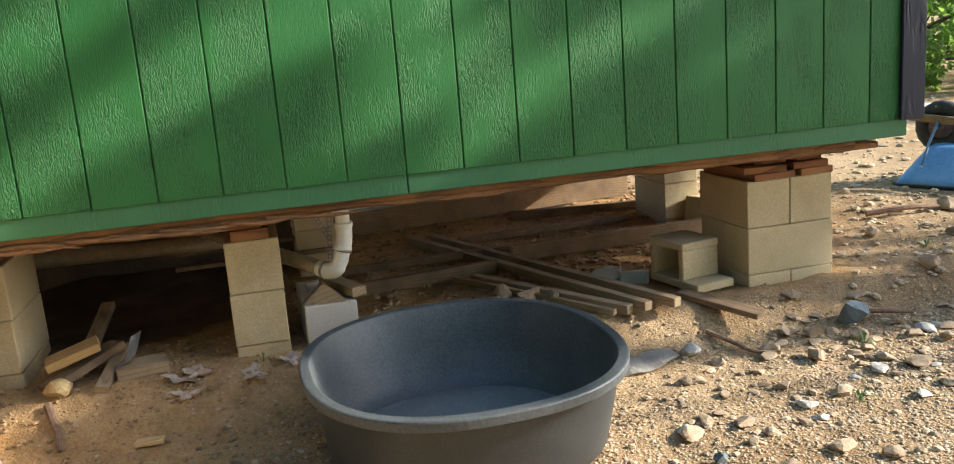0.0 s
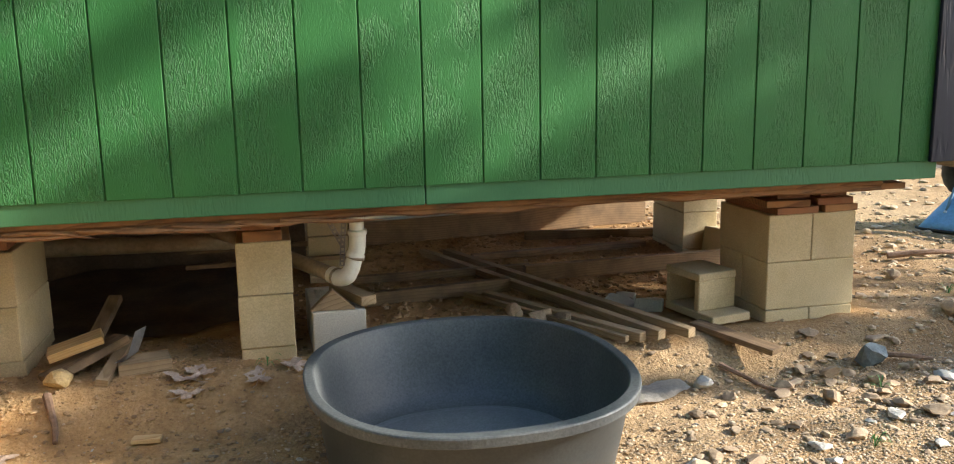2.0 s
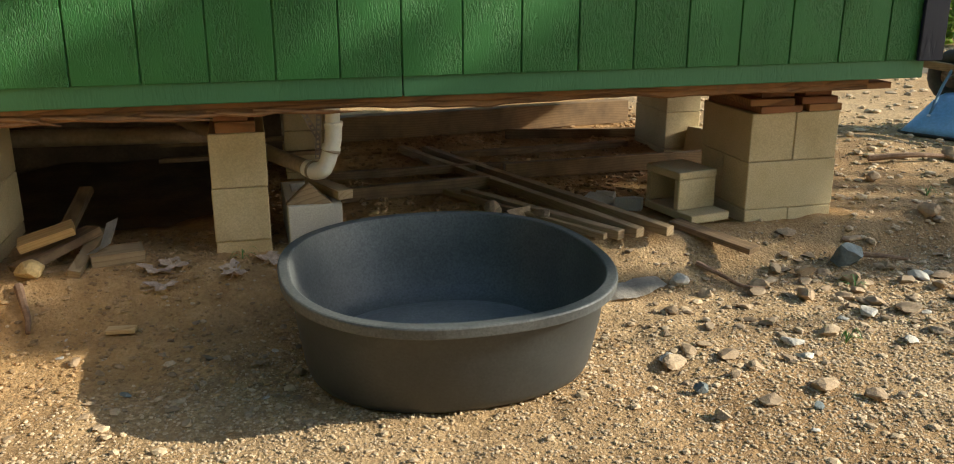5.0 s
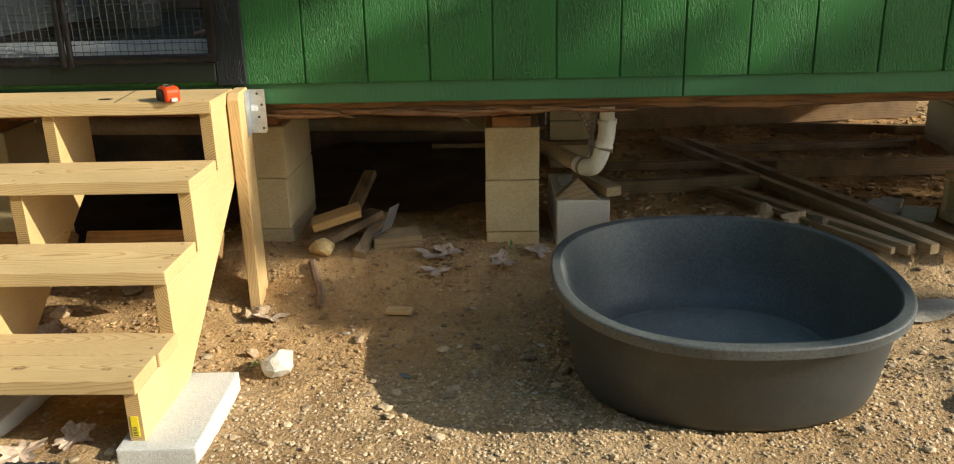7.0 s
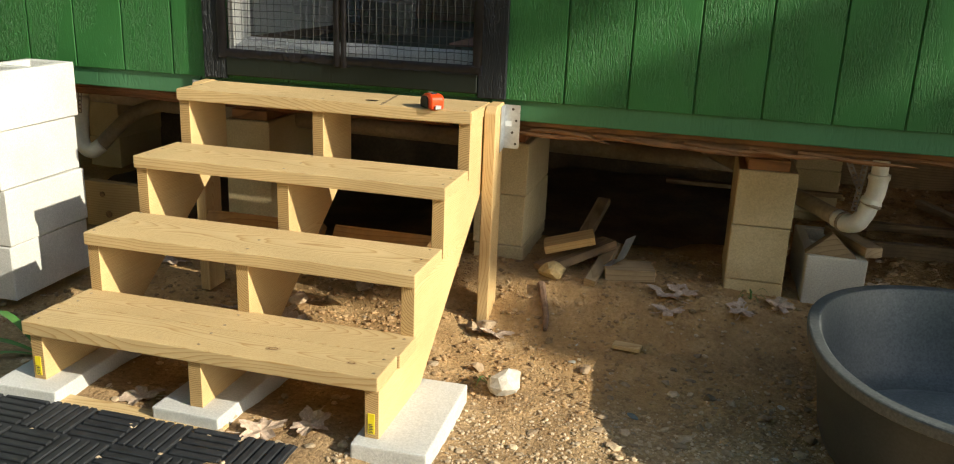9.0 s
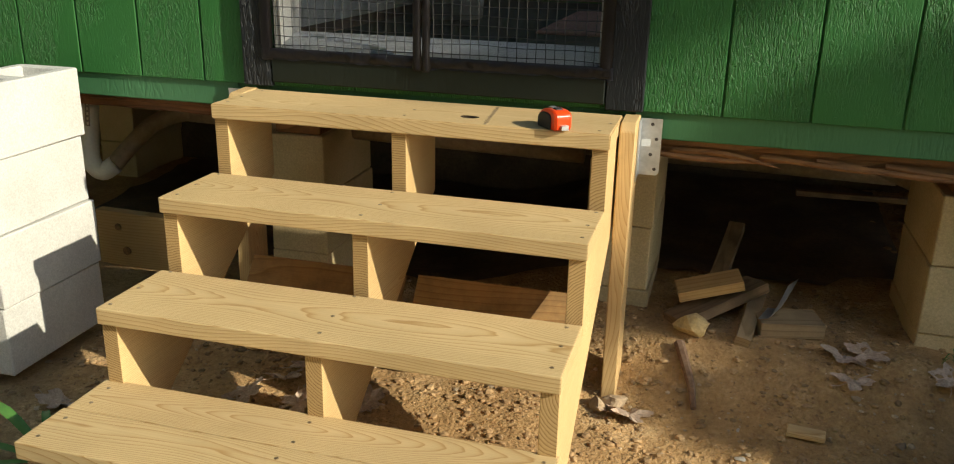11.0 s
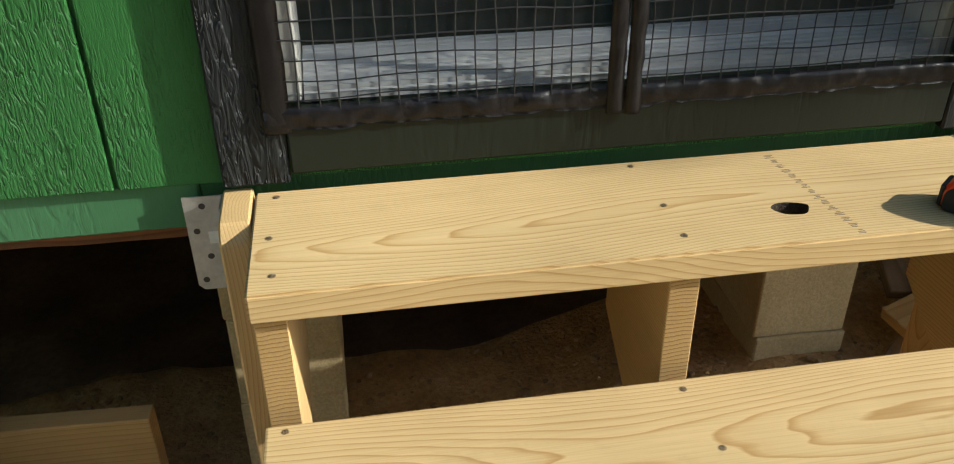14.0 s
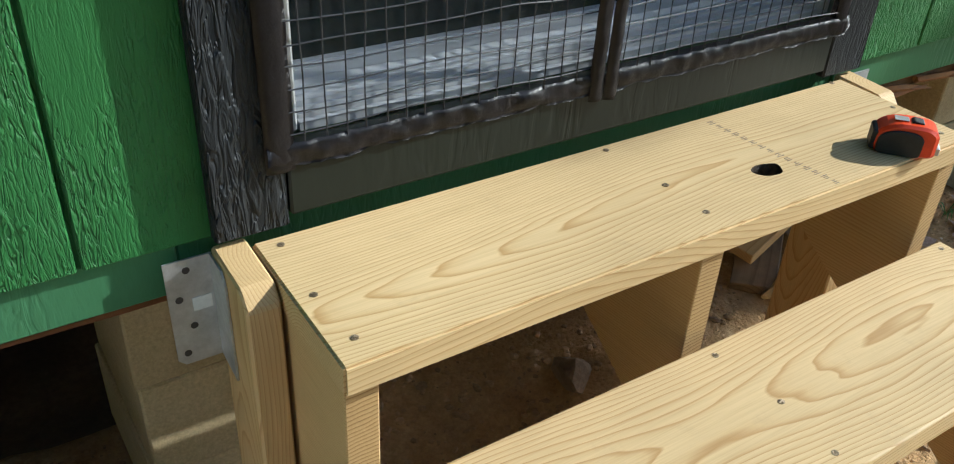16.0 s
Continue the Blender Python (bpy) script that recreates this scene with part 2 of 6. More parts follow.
M_TYRE = surface("dusty_tyre", [(0.3, (0.02, 0.021, 0.023)), (0.7, (0.075, 0.07, 0.062))], 16.0, 0.75, 120.0, 0.3, 0.3, 0.001)
M_ROCK = surface("rock", [(0.3, (0.29, 0.20, 0.12)), (0.7, (0.50, 0.38, 0.25))], 12.0, 0.9, 90.0, 0.3, 0.5, 0.003, rnd=0.35)
M_PALEROCK = surface("pale_rock", [(0.3, (0.50, 0.46, 0.39)), (0.7, (0.66, 0.61, 0.53))], 12.0, 0.9, 90.0, 0.25, 0.5, 0.003)
M_YROCK = surface("yellowish_rock", [(0.3, (0.50, 0.36, 0.15)), (0.7, (0.66, 0.50, 0.25))], 12.0, 0.9, 90.0, 0.3, 0.5, 0.003)
M_BLUEROCK = surface("blue_grey_rock", [(0.3, (0.11, 0.135, 0.14)), (0.7, (0.20, 0.23, 0.235))], 12.0, 0.85, 90.0, 0.25, 0.5, 0.003)
M_CRUMB = surface("earth_crumbs", [(0.3, (0.34, 0.21, 0.10)), (0.7, (0.52, 0.35, 0.18))], 9.0, 0.95, 140.0, 0.3, 0.4, 0.001, island=0.35)
M_GRAVEL = surface("gravel", [(0.3, (0.47, 0.35, 0.215)), (0.7, (0.66, 0.52, 0.355))], 9.0, 0.92, 140.0, 0.3, 0.4, 0.001, island=0.40)
M_DRYLEAF = surface("dry_leaf", [(0.3, (0.44, 0.32, 0.23)), (0.7, (0.62, 0.48, 0.37))], 30.0, 0.8, 120.0, 0.3, 0.4, 0.001, rnd=0.2)
M_BARK = surface("bark", [(0.3, (0.07, 0.05, 0.035)), (0.7, (0.17, 0.12, 0.085))], 6.0, 0.95, 40.0, 0.4, 0.8, 0.01, (1, 1, 0.3))
M_TWIG = surface("dry_twig", [(0.3, (0.20, 0.115, 0.07)), (0.7, (0.36, 0.23, 0.15))], 20.0, 0.9, 90.0, 0.4, 0.6, 0.003, rnd=0.2)
M_LEAF = surface("leaf", [(0.3, (0.075, 0.14, 0.035)), (0.7, (0.17, 0.26, 0.075))], 0.9, 0.55, 20.0, 0.3, 0.1, 0.001, island=0.45)
def leaf_material():
    """Thin leaves that let some light through."""
    m = M_LEAF
    t = m.node_tree
    p = t.nodes["Principled BSDF"]
    tr = t.nodes.new("ShaderNodeBsdfTranslucent")
    tr.inputs[0].default_value = (0.30, 0.48, 0.08, 1)
    mx = t.nodes.new("ShaderNodeMixShader")
    mx.inputs[0].default_value = 0.55
    t.links.new(p.outputs[0], mx.inputs[1])
    t.links.new(tr.outputs[0], mx.inputs[2])
    t.links.new(mx.outputs[0], t.nodes["Material Output"].inputs[0])


leaf_material()
M_GRASS = surface("grass_blade", [(0.3, (0.06, 0.17, 0.03)), (0.7, (0.12, 0.28, 0.06))], 8.0, 0.5, 60.0, 0.2, 0.1, 0.001)
M_WHITE = plain("white_paint", (0.72, 0.72, 0.70), 0.45)
# dark tone of the added shade sheets; the cabinet plinth shares it
M_DARK = surface("shade_dark_and_plinth", [(0.3, (0.06, 0.045, 0.032)), (0.5, (0.13, 0.09, 0.058)), (0.75, (0.24, 0.16, 0.10))], 4.0, 0.7, 60.0, 0.4, 0.4, 0.004)
M_CARPET = surface("dark_green_floor", [(0.3, (0.015, 0.035, 0.022)), (0.7, (0.03, 0.06, 0.04))], 6.0, 0.9, 150.0, 0.3, 0.3, 0.002)
M_INNER = surface("inner_panel", [(0.3, (0.20, 0.16, 0.12)), (0.7, (0.26, 0.21, 0.16))], 3.0, 0.8, 60.0, 0.15)
M_ROOF = surface("dark_roof", [(0.3, (0.06, 0.06, 0.065)), (0.7, (0.10, 0.10, 0.10))], 5.0, 0.7, 60.0, 0.2)
M_PINK = surface("pink_paver", [(0.3, (0.42, 0.23, 0.19)), (0.7, (0.55, 0.33, 0.28))], 9.0, 0.9, 160.0, 0.3, 0.5, 0.002)
M_YELLOW = plain("yellow_label", (0.85, 0.68, 0.02), 0.5)
M_LABEL = plain("white_label", (0.75, 0.76, 0.74), 0.5)
M_INK = plain("ink", (0.06, 0.05, 0.045), 0.7)
M_STAMP = plain("faded_ink", (0.24, 0.18, 0.12), 0.8)
M_KNOT = surface("knot", [(0.3, (0.16, 0.07, 0.025)), (0.7, (0.34, 0.17, 0.06))], 40.0, 0.6, 120.0, 0.3)
M_KNOTRING = surface("knot_ring", [(0.3, (0.42, 0.27, 0.115)), (0.7, (0.54, 0.37, 0.18))], 60.0, 0.6, 160.0, 0.3)
# near-black hole wall: the shade inside is put into its colour
M_HOLE = surface("shaded_knot_hole", [(0.3, (0.015, 0.010, 0.006)), (0.7, (0.06, 0.035, 0.015))], 60.0, 0.8, 120.0, 0.3)
M_BRASS = surface("screw_steel", [(0.3, (0.30, 0.22, 0.13)), (0.7, (0.45, 0.36, 0.24))], 80.0, 0.45, 200.0, 0.2, metal=0.7)
M_BUCKET = plain("pale_plastic", (0.62, 0.64, 0.66), 0.4)


def ground_material():
    m, t, p = nodes_of("dirt")
    v = coords(t)
    a = noise_tex(t, v, 0.9, 6.0, 0.6)
    b = noise_tex(t, v, 9.0, 8.0, 0.7)
    c = noise_tex(t, v, 70.0, 5.0, 0.75)
    col = ramp(t, a, [(0.35, (0.39, 0.255, 0.135)), (0.5, (0.48, 0.34, 0.195)), (0.68, (0.57, 0.43, 0.27))])
    col = mixc(t, 1.0, col, ramp(t, b, [(0.3, (0.68, 0.64, 0.60)), (0.65, (1.12, 1.10, 1.06))]), "MULTIPLY")
    col = mixc(t, 1.0, col, ramp(t, c, [(0.3, (0.6, 0.57, 0.53)), (0.7, (1.16, 1.15, 1.12))]), "MULTIPLY")
    t.links.new(col, p.inputs["Base Color"])
    p.inputs["Roughness"].default_value = 0.95
    p.inputs["Specular IOR Level"].default_value = 0.2
    g = add(t, "ShaderNodeTexVoronoi", Scale=95.0)
    t.links.new(v, g.inputs["Vector"])
    grit = ramp(t, g.outputs["Color"], [(0.2, (0.62, 0.60, 0.57)), (0.8, (1.25, 1.24, 1.22))])
    where = ramp(t, b, [(0.42, (0, 0, 0)), (0.6, (0.85,) * 3)])
    col = mixc(t, where, col, mixc(t, 1.0, col, grit, "MULTIPLY"))
    # freshly dug brown soil along the bank; darker under the house, shade painted in
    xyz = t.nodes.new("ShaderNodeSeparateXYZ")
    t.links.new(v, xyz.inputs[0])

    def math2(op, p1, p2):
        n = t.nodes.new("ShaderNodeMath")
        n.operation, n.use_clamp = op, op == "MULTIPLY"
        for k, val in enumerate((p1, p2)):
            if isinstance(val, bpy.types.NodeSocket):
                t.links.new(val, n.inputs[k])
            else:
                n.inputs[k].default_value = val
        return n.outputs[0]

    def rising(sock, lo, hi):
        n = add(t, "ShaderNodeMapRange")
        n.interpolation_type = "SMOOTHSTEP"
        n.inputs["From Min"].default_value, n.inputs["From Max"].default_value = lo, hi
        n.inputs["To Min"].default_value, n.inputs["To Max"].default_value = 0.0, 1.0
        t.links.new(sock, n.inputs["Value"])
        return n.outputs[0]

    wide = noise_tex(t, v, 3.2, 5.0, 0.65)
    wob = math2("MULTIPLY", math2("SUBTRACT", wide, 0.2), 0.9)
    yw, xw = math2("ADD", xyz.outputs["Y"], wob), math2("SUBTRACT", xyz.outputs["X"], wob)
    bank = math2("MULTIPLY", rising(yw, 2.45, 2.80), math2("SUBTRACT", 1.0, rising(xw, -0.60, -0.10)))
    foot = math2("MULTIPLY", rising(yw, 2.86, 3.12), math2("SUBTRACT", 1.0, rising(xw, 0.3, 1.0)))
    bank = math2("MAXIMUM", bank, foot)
    # under-house mask: the soil's darker tone stands in for shade
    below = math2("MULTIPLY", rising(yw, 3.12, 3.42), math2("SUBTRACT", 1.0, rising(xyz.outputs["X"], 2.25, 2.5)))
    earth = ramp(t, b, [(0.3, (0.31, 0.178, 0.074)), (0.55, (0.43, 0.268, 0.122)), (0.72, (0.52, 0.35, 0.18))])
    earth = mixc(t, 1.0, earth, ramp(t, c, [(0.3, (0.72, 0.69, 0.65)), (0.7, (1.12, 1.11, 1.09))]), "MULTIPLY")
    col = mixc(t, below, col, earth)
    # paler copy of the soil for the open bank, makes up for weak sky light
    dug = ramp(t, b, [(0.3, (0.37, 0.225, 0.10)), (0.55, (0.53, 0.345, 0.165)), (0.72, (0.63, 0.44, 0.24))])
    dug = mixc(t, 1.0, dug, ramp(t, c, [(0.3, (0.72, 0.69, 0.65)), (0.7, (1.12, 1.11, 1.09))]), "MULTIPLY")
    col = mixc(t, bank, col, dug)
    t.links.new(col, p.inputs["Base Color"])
    x = bump(t, p, c, 0.8, 0.007)
    y = t.nodes.new("ShaderNodeMath")
    y.operation = "SUBTRACT"
    y.inputs[0].default_value = 1.0
    t.links.new(g.outputs["Distance"], y.inputs[1])
    x = bump(t, p, y.outputs[0], 0.5, 0.006, x)
    bump(t, p, b, 0.6, 0.02, x)
    return m


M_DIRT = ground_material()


def screen_material():
    m, t, p = nodes_of("insect_mesh")
    p.inputs["Base Color"].default_value = (0.02, 0.02, 0.022, 1)
    p.inputs["Roughness"].default_value = 0.6
    tr = t.nodes.new("ShaderNodeBsdfTransparent")
    mx = t.nodes.new("ShaderNodeMixShader")
    n = noise_tex(t, coords(t), 5.0, 3.0)
    f = ramp(t, n, [(0.3, (0.12,) * 3), (0.7, (0.22,) * 3)])
    t.links.new(f, mx.inputs[0])
    t.links.new(tr.outputs[0], mx.inputs[1])
    t.links.new(p.outputs[0], mx.inputs[2])
    t.links.new(mx.outputs[0], t.nodes["Material Output"].inputs[0])
    return m


M_MESH = screen_material()


# ---- mesh helpers ----
def mesh_ob(name, bm, material, smooth=False):
    me = bpy.data.meshes.new(name)
    bm.normal_update()
    bm.to_mesh(me)
    bm.free()
    for mat_ in material if isinstance(material, (list, tuple)) else [material]:
        me.materials.append(mat_)
    if smooth:
        me.polygons.foreach_set("use_smooth", [True] * len(me.polygons))
    return new(name, me)


def part(name, bm, material, parent=None, label="", smooth=False):
    ob = mesh_ob(name, bm, material, smooth)
    ob.parent = parent
    return tagged(ob, label)


def thing(name, label, category, at=(0, 0, 0), group="", kind=""):
    """An empty at the base of a thing. Parts made in world places are brought along by place_parts."""
    ob = new(name)
    ob.location = at
    ob.empty_display_size = 0.05
    return tagged(ob, label, category, group, kind)


def box(bm, lo, hi, bevel=0.0, m=None, seg=1):
    x0, y0, z0 = lo
    x1, y1, z1 = hi
    vs = [bm.verts.new(p) for p in ((x0, y0, z0), (x1, y0, z0), (x1, y1, z0), (x0, y1, z0), (x0, y0, z1), (x1, y0, z1), (x1, y1, z1), (x0, y1, z1))]
    fs = [bm.faces.new([vs[i] for i in f]) for f in ((0, 3, 2, 1), (4, 5, 6, 7), (0, 1, 5, 4), (1, 2, 6, 5), (2, 3, 7, 6), (3, 0, 4, 7))]
    if bevel:
        es = list({e for f in fs for e in f.edges})
        out = bmesh.ops.bevel(bm, geom=es, offset=bevel, segments=seg, affect="EDGES", profile=0.6)
        vs = list({v for v in vs if v.is_valid} | set(out["verts"]))
    if m is not None:
        bmesh.ops.transform(bm, matrix=m, verts=vs)
    return vs


def prism(bm, pts, axis_vec, bevel=0.0):
    """A closed outline pushed along a vector."""
    a = [bm.verts.new(p) for p in pts]
    b = [bm.verts.new(Vector(p) + Vector(axis_vec)) for p in pts]
    n = len(a)
    fs = [bm.faces.new(a), bm.faces.new(b[::-1])]
    fs += [bm.faces.new((a[i], b[i], b[(i + 1) % n], a[(i + 1) % n])) for i in range(n)]
    bmesh.ops.recalc_face_normals(bm, faces=fs)
    if bevel:
        bmesh.ops.bevel(bm, geom=list({e for f in fs for e in f.edges}), offset=bevel, segments=1, affect="EDGES")


def tube(bm, pts, radius, sides=14, caps=True, close=False):
    pts = [Vector(p) for p in pts]
    radii = radius if isinstance(radius, (list, tuple)) else [radius] * len(pts)
    rings, up = [], None
    for i, p in enumerate(pts):
        d = (pts[min(i + 1, len(pts) - 1)] - pts[max(i - 1, 0)]).normalized()
        if up is None:
            up = Vector((0, 0, 1)) if abs(d.z) < 0.9 else Vector((1, 0, 0))
        s = d.cross(up).normalized()
        up = s.cross(d).normalized()
        rings.append([bm.verts.new(p + radii[i] * (math.cos(2 * math.pi * k / sides) * s + math.sin(2 * math.pi * k / sides) * up)) for k in range(sides)])
    for a, b in zip(rings, rings[1:]):
        for k in range(sides):
            bm.faces.new((a[k], a[(k + 1) % sides], b[(k + 1) % sides], b[k]))
    if caps:
        bm.faces.new(rings[0][::-1])
        bm.faces.new(rings[-1])


def smooth_path(pts, n=8):
    """A rounded way through points (Catmull-Rom)."""
    p = [Vector(a) for a in pts]
    p = [2 * p[0] - p[1]] + p + [2 * p[-1] - p[-2]]
    out = []
    for i in range(1, len(p) - 2):
        for k in range(n):
            t = k / n
            a, b, c, d = p[i - 1], p[i], p[i + 1], p[i + 2]
            out.append(0.5 * (2 * b + (c - a) * t + (2 * a - 5 * b + 4 * c - d) * t * t + (3 * b - a - 3 * c + d) * t ** 3))
    return out + [p[-2]]


def lumpy(bm, centre, size, seed, detail=2, amount=0.22, flat=0.6, turn=0.0):
    """A broken stone: a faceted, uneven lump."""
    rnd = random.Random(seed)
    vs = bmesh.ops.create_icosphere(bm, subdivisions=detail, radius=1.0)["verts"]
    off = Vector((rnd.random() * 50, rnd.random() * 50, rnd.random() * 50))
    cuts = [(Vector((rnd.uniform(-1, 1), rnd.uniform(-1, 1), rnd.uniform(-1, 1))).normalized(), rnd.uniform(0.42, 0.74)) for _ in range(10)]
    r = Matrix.Rotation(turn, 3, "Z")
    for v in vs:
        q = v.co.copy()
        for nrm, d in cuts:
            k = q.dot(nrm)
            if k > d:
                q -= nrm * (k - d)
        q *= 1.22 + amount * noise.noise(q * 1.7 + off)
        v.co = Vector(centre) + r @ Vector((q.x * size[0], q.y * size[1], q.z * size[2]))


# ---- ground ----
def value_noise(x, y, scale, seed):
    x, y = np.asarray(x) * scale, np.asarray(y) * scale
    xi, yi = np.floor(x).astype(np.int64), np.floor(y).astype(np.int64)
    fx, fy = x - xi, y - yi
    fx, fy = fx * fx * (3 - 2 * fx), fy * fy * (3 - 2 * fy)

    def h(i, j):
        n = (i * 374761393 + j * 668265263 + seed * 974711) & 0x7FFFFFFF
        n = ((n ^ (n >> 13)) * 1274126177) & 0x7FFFFFFF
        return ((n ^ (n >> 16)) & 0xFFFF) / 65535.0

    return (h(xi, yi) * (1 - fx) + h(xi + 1, yi) * fx) * (1 - fy) + (h(xi, yi + 1) * (1 - fx) + h(xi + 1, yi + 1) * fx) * fy - 0.5


def sstep(a, b, v):
    k = np.clip((np.asarray(v, dtype=float) - a) / (b - a), 0, 1)
    return k * k * (3 - 2 * k)


def ground_z(x, y):
    x, y = np.asarray(x, dtype=float), np.asarray(y, dtype=float)
    wob = 0.10 * value_noise(x, y, 2.1, 3)
    bank = sstep(2.70, 2.98, y + wob) * sstep(-1.75, -1.05, x)
    z = -0.135 + 0.115 * bank + 0.05 * sstep(3.2, 5.5, y) + 0.05 * sstep(2.3, 3.6, x)
    z = z - 0.03 * sstep(-1.1, -1.6, x) * sstep(1.9, 2.3, y)
    z = z + 0.035 * value_noise(x, y, 1.3, 5) + 0.018 * value_noise(x, y, 5, 6) + 0.010 * value_noise(x, y, 14, 7) + 0.006 * value_noise(x, y, 33, 8)
    far = np.hypot(x - 0.5, y - 2.5)
    hill = sstep(14, 60, far) * (2.0 + 3.0 * value_noise(x, y, 0.03, 9))
    return z + hill


def gz(x, y):
    return float(ground_z(x, y))


def grid_mesh(name, xs, ys, fn, material):
    X, Y = np.meshgrid(xs, ys)
    Z = fn(X, Y)
    v = np.stack([X.ravel(), Y.ravel(), Z.ravel()], 1)
    nx, ny = len(xs), len(ys)
    i = (np.arange(ny - 1)[:, None] * nx + np.arange(nx - 1)[None]).ravel()
    f = np.stack([i, i + 1, i + nx + 1, i + nx], 1)
    me = bpy.data.meshes.new(name)
    me.from_pydata(v.tolist(), [], f.tolist())
    me.materials.append(material)
    me.polygons.foreach_set("use_smooth", [True] * len(me.polygons))
    return new(name, me)


far_steps = [6, 8, 11, 15, 20, 28, 40, 60, 90, 140, 220, 350]
xs = np.concatenate([[-3.4 - d for d in far_steps[::-1]], np.arange(-5.0, -3.0, 0.2), np.arange(-3.0, 3.0, 0.024), np.arange(3.0, 6.5, 0.07), [6.0 + d for d in far_steps[1:]]])
ys = np.concatenate([[-2.0 - d for d in far_steps[::-1]], np.arange(-2.0, 0.6, 0.07), np.arange(0.6, 3.6, 0.024), np.arange(3.6, 7.0, 0.06), [6.0 + d for d in far_steps[1:]]])
xs, ys = np.unique(np.round(xs, 4)), np.unique(np.round(ys, 4))
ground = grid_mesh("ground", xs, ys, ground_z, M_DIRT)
tagged(ground, "bare tan dirt yard with sand and gravel", "ground", kind="structure")

# ---- house ----
HX0, HX1, HY1, HTOP = -4.4, 2.43, 5.3, 3.0
FL = 0.62
DX0, DX1 = -2.0, -1.08
wall_front = thing("wall_front", "green painted grooved wood siding wall on piers", "wall", (0, WALL_Y, SILL_Z), kind="structure")


def inside(parent, ob):
    """Make ob, placed in the world, a piece of a part that itself is placed in the world."""
    ob.parent = parent
    return ob


def under(parent, ob):
    """Parent ob without moving it."""
    ob.parent = parent
    ob.location = ob.location - Vector(parent.matrix_basis.translation)
    return ob


bm = bmesh.new()
box(bm, (HX0, WALL_Y + 0.007, SILL_Z + 0.003), (DX0 - 0.0, WALL_Y + 0.10, HTOP))
box(bm, (DX1, WALL_Y + 0.007, SILL_Z + 0.003), (HX1, WALL_Y + 0.10, HTOP))
box(bm, (DX0, WALL_Y + 0.007, 2.62), (DX1, WALL_Y + 0.10, HTOP))
box(bm, (DX0, WALL_Y + 0.007, SILL_Z + 0.003), (DX1, WALL_Y + 0.10, 0.70))
under(wall_front, part("wall_panel", bm, M_GREEN, None))

grooves = [GX + STEP * k for k in range(-6, 10)]
edges_right = [DX1 + 0.012] + grooves + [2.385]
left = [-2.22 - STEP * i for i in range(0, 11)][::-1]
edges_left = left + [DX0 - 0.012]


def siding(x0, x1, z0, z1):
    bm = bmesh.new()
    box(bm, (x0 + 0.0026, WALL_Y, z0), (x1 - 0.0026, WALL_Y + 0.014, z1), 0.0022)
    return under(wall_front, part("siding_board", bm, M_GREEN))


for a, b in list(zip(edges_right, edges_right[1:])) + list(zip(edges_left, edges_left[1:])):
    siding(a, b, SILL_Z, HTOP)
for i in range(4):
    w = (DX1 - DX0 - 0.024) / 4
    siding(DX0 + 0.012 + i * w, DX0 + 0.012 + (i + 1) * w, SILL_Z, 0.665)

nail = bmesh.new()
rnd = random.Random(4)
for x in edges_right + edges_left:
    for z in (0.66, 0.98, 1.30):
        c = Vector((x + rnd.uniform(0.03, 0.17), WALL_Y - 0.0005, z + rnd.uniform(-0.03, 0.03)))
        if not -2.1 < c.x < -0.95:
            tube(nail, [c + Vector((0, -0.0015, 0)), c + Vector((0, 0.003, 0))], 0.004, 8)
under(wall_front, part("nail_heads", nail, M_GREEN, None, "painted nail heads"))

# skirt board below the siding, a little set back
trim_skirt = thing("trim_skirt", "pale green painted skirt board under the siding", "trim", (0, WALL_Y, 0.55), kind="structure")
for x0, x1 in ((HX0, DX0 - 0.12), (DX1 + 0.07, 0.42), (0.424, HX1)):
    bm = bmesh.new()
    box(bm, (x0, WALL_Y + 0.010, 0.552), (x1, WALL_Y + 0.045, SILL_Z + 0.002), 0.003)
    under(trim_skirt, part("skirt_board", bm, M_SKIRT))
bm = bmesh.new()
box(bm, (DX0 - 0.12, WALL_Y + 0.014, 0.552), (DX1 + 0.07, WALL_Y + 0.045, SILL_Z + 0.002), 0.003)
under(trim_skirt, part("skirt_board", bm, M_SKIRT))

# corner trim
bm = bmesh.new()
box(bm, (2.38, WALL_Y - 0.018, SILL_Z - 0.002), (2.487, WALL_Y, HTOP), 0.003)
box(bm, (2.43, WALL_Y + 0.003, SILL_Z - 0.002), (2.487, WALL_Y + 0.09, HTOP), 0.003)
tagged(mesh_ob("trim_corner", bm, M_NAVY), "navy painted corner board of the house", "trim", kind="structure")

# other walls, floor, ceiling, roof
def holed(axis, a0, a1, b0, b1, h0, h1):
    """A wall along an axis, a0 to a1 long and b0 to b1 thick, with one opening added for light from h0 to h1 along it.
    """
    bm = bmesh.new()
    for p, q, z0, z1 in ((a0, h0, 0.56, HTOP), (h1, a1, 0.56, HTOP), (h0, h1, 0.56, 1.25), (h0, h1, 2.35, HTOP)):
        box(bm, (p, b0, z0) if axis == "x" else (b0, p, z0), (q, b1, z1) if axis == "x" else (b1, q, z1))
    return bm


